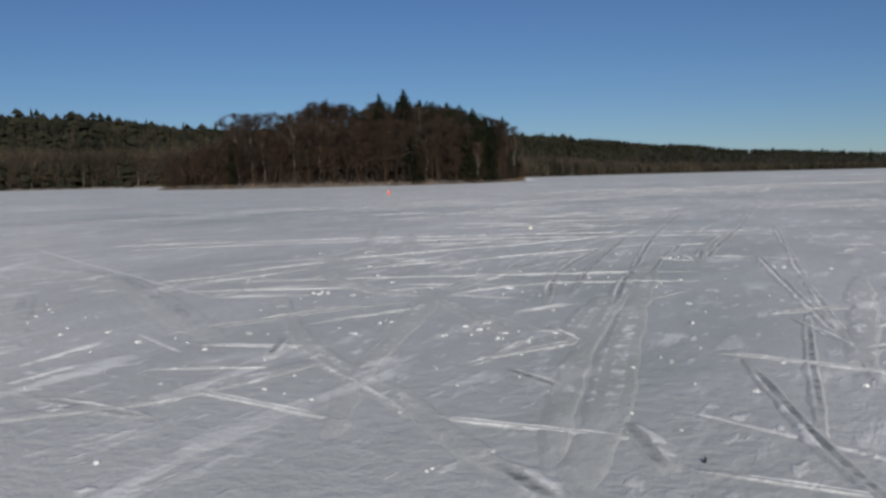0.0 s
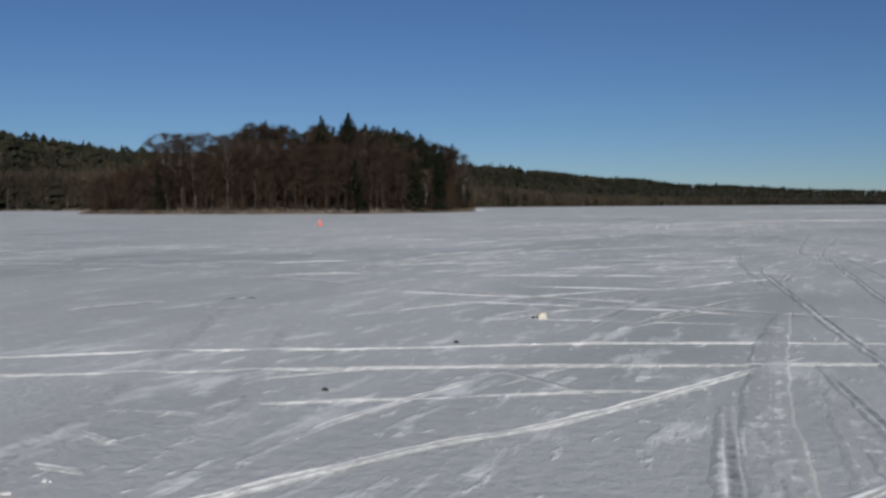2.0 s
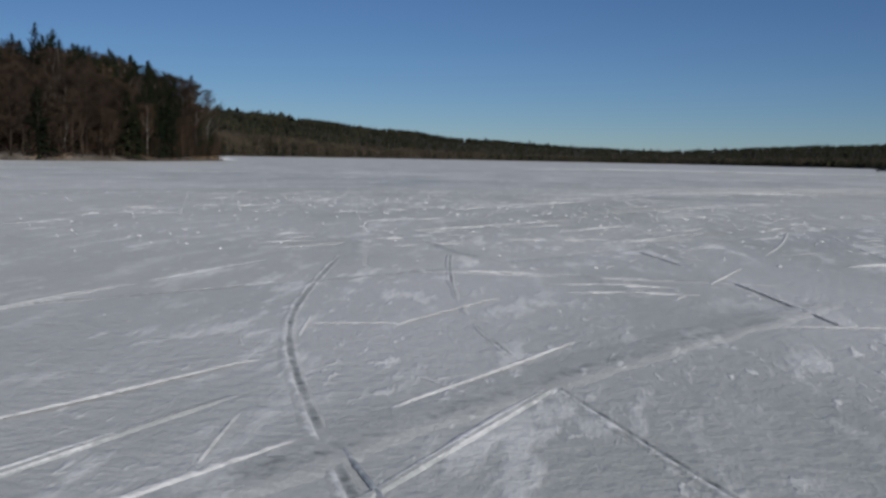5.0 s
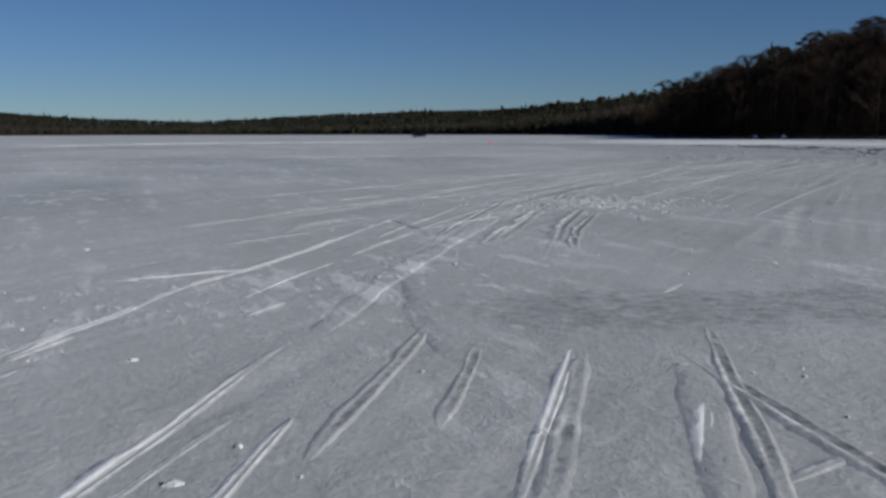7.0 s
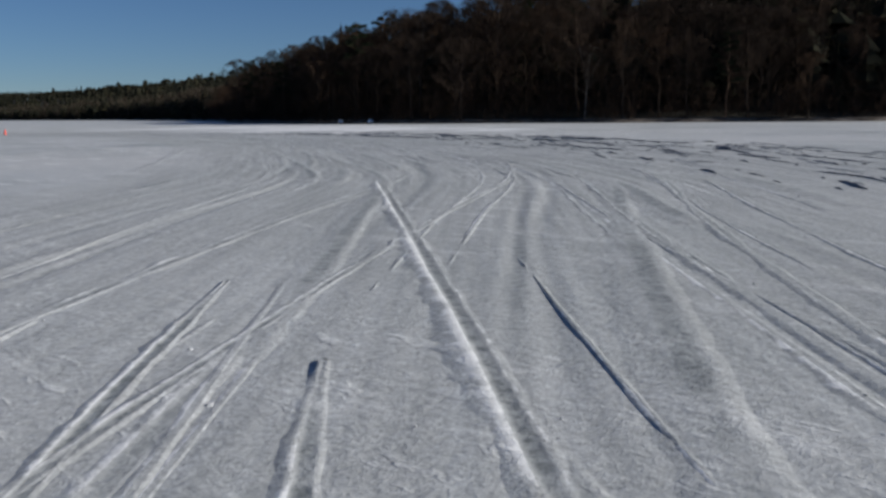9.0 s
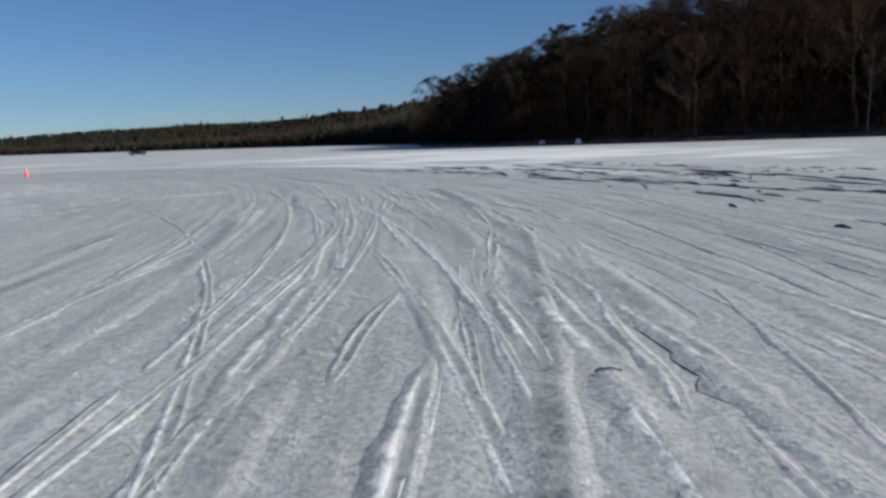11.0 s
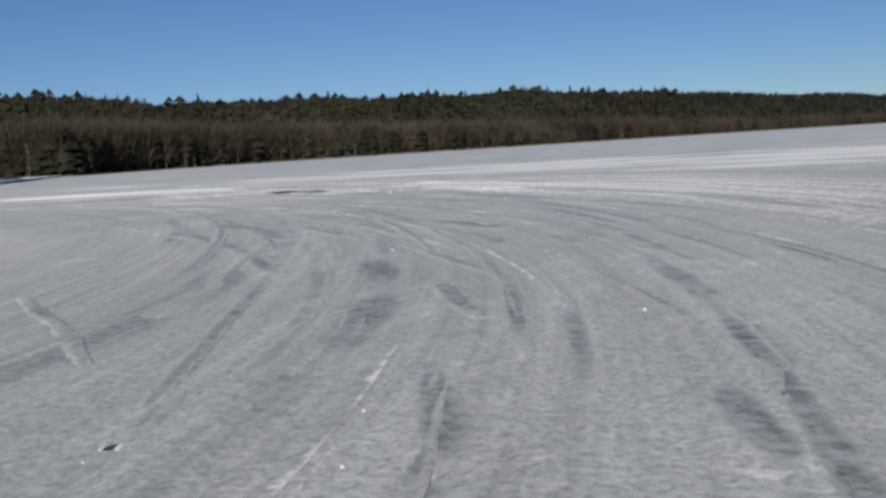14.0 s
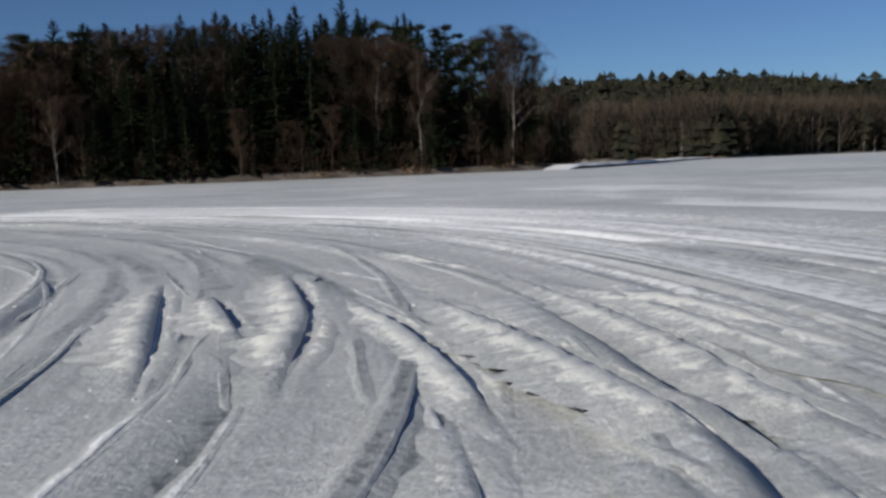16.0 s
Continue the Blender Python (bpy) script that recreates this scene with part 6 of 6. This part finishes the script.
def build_snow_crumbs(ground):
    """Lumps of snow and ice thrown out by tyres."""
    rng = random.Random(77)
    ms = Mesher()
    path = spline(LOOP, 0.5)
    for i in range(6300):
        wide = 1.0
        if i < 2200:
            p = path[rng.randrange(len(path))]
            x, y = p.x + rng.gauss(1, 5), p.y + rng.gauss(0, 4)
            r = 0.005 + 0.014 * rng.random() ** 4
        elif i < 3600:
            x, y = rng.uniform(-45, 40), rng.uniform(2, 120)
            r = 0.005 + 0.014 * rng.random() ** 4
        elif i < 4400:
            # scuffs left on the open ice
            if i % 11 == 0 or i == 3600:
                cx, cy, cr = (rng.uniform(-26, -4), rng.uniform(54, 76), rng.uniform(0.2, 1.8)) if rng.random() < 0.6 else (rng.uniform(-9, 2), rng.uniform(4, 14), rng.uniform(0.3, 1.2))
            x, y = cx + rng.gauss(0, cr), cy + rng.gauss(0, cr * 0.6)
            r, wide = 0.006 + 0.022 * rng.random() ** 3, rng.uniform(1.0, 2.4)
        elif i > 5400:
            # larger chunks where cars slid, and outside the bend
            x, y = (rng.uniform(-22, -7), rng.gauss(65, 4)) if i % 3 else (rng.gauss(17.5, 2.4), rng.gauss(185.2, 0.8))
            r, wide = 0.008 + 0.026 * rng.random() ** 2, rng.uniform(1.2, 2.6)
        else:
            # clods beside the path where cars swing on to the circuit
            x, y = rng.gauss(-4.2, 1.1), rng.gauss(83.6, 0.9)
            r = 0.006 + 0.020 * rng.random() ** 2.5
        s = len(ms.v)
        turn = rng.uniform(0, 6.28)
        z0, lie = ground(x, y), rng.uniform(0, 3.14)
        c, d = math.cos(lie), math.sin(lie)
        for k in range(5):
            a = turn + k * 1.2566
            rr = r * rng.uniform(0.7, 1.3)
            u, v = math.cos(a) * rr * wide, math.sin(a) * rr
            ms.v.append(Vector((x + u * c - v * d, y + u * d + v * c, z0 - 0.01)))
            u, v = math.cos(a + 0.4) * rr * 0.75 * wide, math.sin(a + 0.4) * rr * 0.75
            ms.v.append(Vector((x + u * c - v * d, y + u * d + v * c, z0 + 0.006 + r * rng.uniform(0.2, 0.5) / wide)))
        ms.v.append(Vector((x, y, z0 + 0.006 + r * 0.6 / wide)))
        for k in range(5):
            a, b = s + 2 * k, s + 2 * ((k + 1) % 5)
            ms.face((a, b, b + 1, a + 1))
            ms.face((a + 1, b + 1, s + 10))
    ob = new("snow_crumbs", ms.mesh("snow_crumbs", [M_PACKED]))
    tagged(ob, "loose lumps of snow and ice scattered by tyres", "snow lumps", "", "stuff")


build_snow_crumbs(build_tracks())


# ---- things on the ice ----
M_ORANGE = simple_material("cone_orange", (0.72, 0.055, 0.025), (0.86, 0.10, 0.04), 6.0, 0.32, 0.1, 0.003, None, 0.5)


def lathe(profile, sides=24):
    bm = bmesh.new()
    rows = []
    for r, z in profile:
        rows.append([bm.verts.new((r * math.cos(2 * math.pi * k / sides), r * math.sin(2 * math.pi * k / sides), z)) for k in range(sides)])
    for a, b in zip(rows, rows[1:]):
        for k in range(sides):
            bm.faces.new((a[k], a[(k + 1) % sides], b[(k + 1) % sides], b[k]))
    return bm


def traffic_cone(x, y, scale, turn, label):
    root = new("traffic_cone")
    tagged(root, label, "traffic cone", "cones marking the circuit")
    bm = bmesh.new()
    bmesh.ops.create_cube(bm, size=1.0, matrix=Matrix.Translation((0, 0, 0.0125)) @ Matrix.Diagonal((0.29, 0.29, 0.03, 1)))
    bmesh.ops.bevel(bm, geom=list(bm.edges), offset=0.008, segments=2, affect="EDGES")
    part("base_plate", bm_mesh("base_plate", bm, M_ORANGE), root)
    part("body", bm_mesh("body", lathe([(0.125, 0.026), (0.120, 0.046), (0.106, 0.052), (0.099, 0.062), (0.064, 0.28), (0.042, 0.435), (0.038, 0.445), (0.032, 0.445), (0.032, 0.43), (0.036, 0.40)]), M_ORANGE, True), root)
    root.matrix_basis = pose(x, y, 0.002, 0, 0, turn) @ Matrix.Diagonal((scale, scale, scale, 1))


traffic_cone(27.99, 163.83, 1.0, 20, "orange-red traffic cone standing on the scraped ice")
traffic_cone(-34.5, 60.5, 0.9, 50, "small orange-red traffic cone on open snow")


M_DIRTY = simple_material("dirty_snow", (0.46, 0.44, 0.36), (0.64, 0.62, 0.54), 20.0, 0.6, 0.8, 0.01)
M_DARK = simple_material("dark_debris", (0.012, 0.012, 0.013), (0.05, 0.045, 0.04), 30.0, 0.7, 0.6, 0.004)


def lump(name, x, y, w, d, h, seed, mat, label, category, group):
    """A broken, angular lump lying on the ice."""
    bm = bmesh.new()
    bmesh.ops.create_icosphere(bm, subdivisions=3, radius=1.0)
    for v in bm.verts:
        n = 1 + 0.35 * noise.noise(v.co * 1.3 + Vector((seed, 0, 0))) + 0.14 * noise.noise(v.co * 3.5 + Vector((0, seed, 0)))
        v.co = Vector((v.co.x * w / 2 * n, v.co.y * d / 2 * n, max(-0.2, v.co.z) * h * n))
    ob = new(name, bm_mesh(name, bm, mat, True))
    ob.matrix_basis = pose(x, y, 0.008, 0, 0, seed * 40)
    tagged(ob, label, category, group)


lump("snow_chunk", -7.56, 19.87, 0.15, 0.09, 0.07, 2.0, M_DIRTY, "yellowish chunk of dirty snow lying on the ice", "snow chunk", "")
for dx, dy, dw, dd in ((-7.65, 19.83, 0.035, 0.07), (-7.78, 15.53, 0.06, 0.045), (-7.76, 17.84, 0.06, 0.04), (-13.22, 65.86, 0.05, 0.04), (-12.6, 66.3, 0.04, 0.03), (-0.7, 3.9, 0.05, 0.018)):
    lump("debris_lump", dx, dy, dw * 0.7, dd * 0.7, 0.018, dx * 0.3 + 7, M_DARK, "small dark lump of debris on the snow", "debris", "dark lumps on the ice")


def snow_heap(x, y, z, w, h, seed, label):
    """A lumpy heap of old snow."""
    bm = bmesh.new()
    bmesh.ops.create_icosphere(bm, subdivisions=3, radius=1.0)
    for v in bm.verts:
        n = 1 + 0.28 * noise.noise(v.co * 1.6 + Vector((seed, 0, 0))) + 0.12 * noise.noise(v.co * 4 + Vector((0, seed, 0)))
        v.co = Vector((v.co.x * w / 2 * n, v.co.y * w / 2 * 0.7 * n, max(-0.15, v.co.z) * h * n))
    ob = new("snow_heap", bm_mesh("snow_heap", bm, M_BERM, True))
    ob.location = (x, y, z)
    tagged(ob, label, "snow heap", "heaps of old snow on the shore")


snow_heap(105.6, 207.0, land_z(95, 1.0) - 0.05, 1.1, 0.55, 1.0, "small heap of old white snow on the shaded shore")
snow_heap(104.4, 213.5, land_z(92, 1.0) - 0.05, 1.0, 0.5, 5.0, "small heap of old white snow on the shaded shore")
snow_heap(-232.8, 634.8, 0.1, 10.8, 3.8, 9.0, "large pale snow heap at the edge of the far shore wood")


# ---- the snow-covered ice shelf running from the island to the far bank ----
def ice_shelf():
    ms = Mesher()
    pts = spline([(-80, 215.5), (-101, 231.5), (-132, 252), (-166, 277)], 1.0)
    n = len(pts)
    for i, p in enumerate(pts):
        d = (pts[min(n - 1, i + 1)] - pts[max(0, i - 1)]).normalized()
        s = Vector((d.y, -d.x, 0))
        k = min(1.0, i / 4, (n - 1 - i) / 6) * (0.8 + 0.4 * noise.noise(Vector((i * 0.3, 2.2, 0))))
        j = 0.5 * noise.noise(Vector((i * 0.23, 8.2, 0)))
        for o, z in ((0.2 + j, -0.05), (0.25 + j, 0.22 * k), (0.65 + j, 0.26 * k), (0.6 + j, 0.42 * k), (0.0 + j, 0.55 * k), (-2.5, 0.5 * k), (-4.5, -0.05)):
            ms.v.append(Vector((p.x + s.x * o, p.y + s.y * o, z)))
    for i in range(n - 1):
        for k in range(6):
            a, c = i * 7 + k, (i + 1) * 7 + k
            # the undercut's shadow is painted: its faces take the near-black hill colour
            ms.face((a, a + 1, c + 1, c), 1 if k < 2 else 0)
    ob = new("trim_ice_shelf", ms.mesh("trim_ice_shelf", [M_BERM, M_HILL_AND_SHADE], True))
    tagged(ob, "low snow-covered ice shelf, shade under its edge coloured dark", "ice shelf", "", "structure")


ice_shelf()

# ---- the other car, far out on the ice ----
M_PAINT = simple_material("dark_paint", (0.010, 0.012, 0.016), (0.018, 0.020, 0.026), 2.0, 0.3, 0.0, 0.0, None, 0.5)
M_TYRE = simple_material("tyre_rubber", (0.012, 0.012, 0.012), (0.03, 0.03, 0.03), 20.0, 0.85, 0.2, 0.004)
M_RIM = simple_material("wheel_rim", (0.25, 0.25, 0.26), (0.4, 0.4, 0.41), 8.0, 0.4, 0.0)
M_GLASS, gnt, gb = material("dark_glass")
gb.inputs["Base Color"].default_value = (0.012, 0.014, 0.016, 1)
gb.inputs["Roughness"].default_value = 0.06
M_LAMP = simple_material("lamp_lens", (0.55, 0.55, 0.52), (0.75, 0.75, 0.72), 9.0, 0.15, 0.0)
M_TAIL = simple_material("tail_lens", (0.25, 0.01, 0.01), (0.4, 0.02, 0.02), 9.0, 0.2, 0.0)


def side_prism(profile, half, bevel, narrow=1.0, z_narrow=0.9):
    """A body from a side profile (x, z); above z_narrow the sides lean in."""
    bm = bmesh.new()
    rings = []
    for sgn in (-1, 1):
        rings.append([bm.verts.new((x, sgn * half * (narrow if z > z_narrow else 1), z)) for x, z in profile])
    n = len(profile)
    for i in range(n):
        bm.faces.new((rings[0][i], rings[0][(i + 1) % n], rings[1][(i + 1) % n], rings[1][i]))
    bm.faces.new(rings[0][::-1])
    bm.faces.new(rings[1])
    bmesh.ops.bevel(bm, geom=list(bm.edges), offset=bevel, segments=2, affect="EDGES")
    bmesh.ops.recalc_face_normals(bm, faces=bm.faces)
    return bm


def rally_car(x, y, turn):
    root = new("car")
    tagged(root, "dark saloon car standing far out on the snowy ice", "car")
    body = side_prism([(-2.15, 0.35), (-2.2, 0.62), (-2.12, 0.92), (-1.5, 0.98), (0.85, 0.96), (1.75, 0.82), (2.15, 0.68), (2.2, 0.4), (2.05, 0.28), (-2.0, 0.28)], 0.86, 0.05)
    part("body", bm_mesh("body", body, M_PAINT, True), root)
    cabin = side_prism([(-1.62, 0.95), (-1.05, 1.40), (-0.1, 1.45), (0.35, 1.38), (1.05, 0.95)], 0.80, 0.04, 0.80, 1.2)
    part("cabin", bm_mesh("cabin", cabin, M_GLASS, True), root)
    roof = side_prism([(-1.08, 1.405), (-0.98, 1.44), (-0.1, 1.48), (0.33, 1.41), (0.38, 1.375), (-0.1, 1.44)], 0.655, 0.012)
    part("roof", bm_mesh("roof", roof, M_PAINT, True), root)
    for sx in (-1.32, 1.38):
        for sy in (-0.80, 0.80):
            wheel = part("wheel", bm_mesh("wheel", lathe([(0.20, -0.09), (0.30, -0.10), (0.315, -0.06), (0.315, 0.06), (0.30, 0.10), (0.20, 0.09)], 20), M_TYRE, True), root)
            wheel.matrix_basis = pose(sx, sy, 0.315, 90, 0, 0)
            rim = part("rim", bm_mesh("rim", lathe([(0.205, -0.085), (0.19, -0.095), (0.06, -0.07), (0.02, -0.075), (0.02, 0.075), (0.06, 0.07), (0.19, 0.095), (0.205, 0.085)], 16), M_RIM), wheel)
    for sy in (-0.62, 0.62):
        for name, px, mat in (("headlight", 2.16, M_LAMP), ("tail_light", -2.18, M_TAIL)):
            bm = bmesh.new()
            bmesh.ops.create_cube(bm, size=1.0, matrix=Matrix.Translation((px, sy, 0.68)) @ Matrix.Diagonal((0.08, 0.34, 0.14, 1)))
            bmesh.ops.bevel(bm, geom=list(bm.edges), offset=0.02, segments=2, affect="EDGES")
            part(name, bm_mesh(name, bm, mat), root)
    root.matrix_basis = pose(x, y, 0.0, 0, 0, turn)


rally_car(82.0, 349.0, 160)
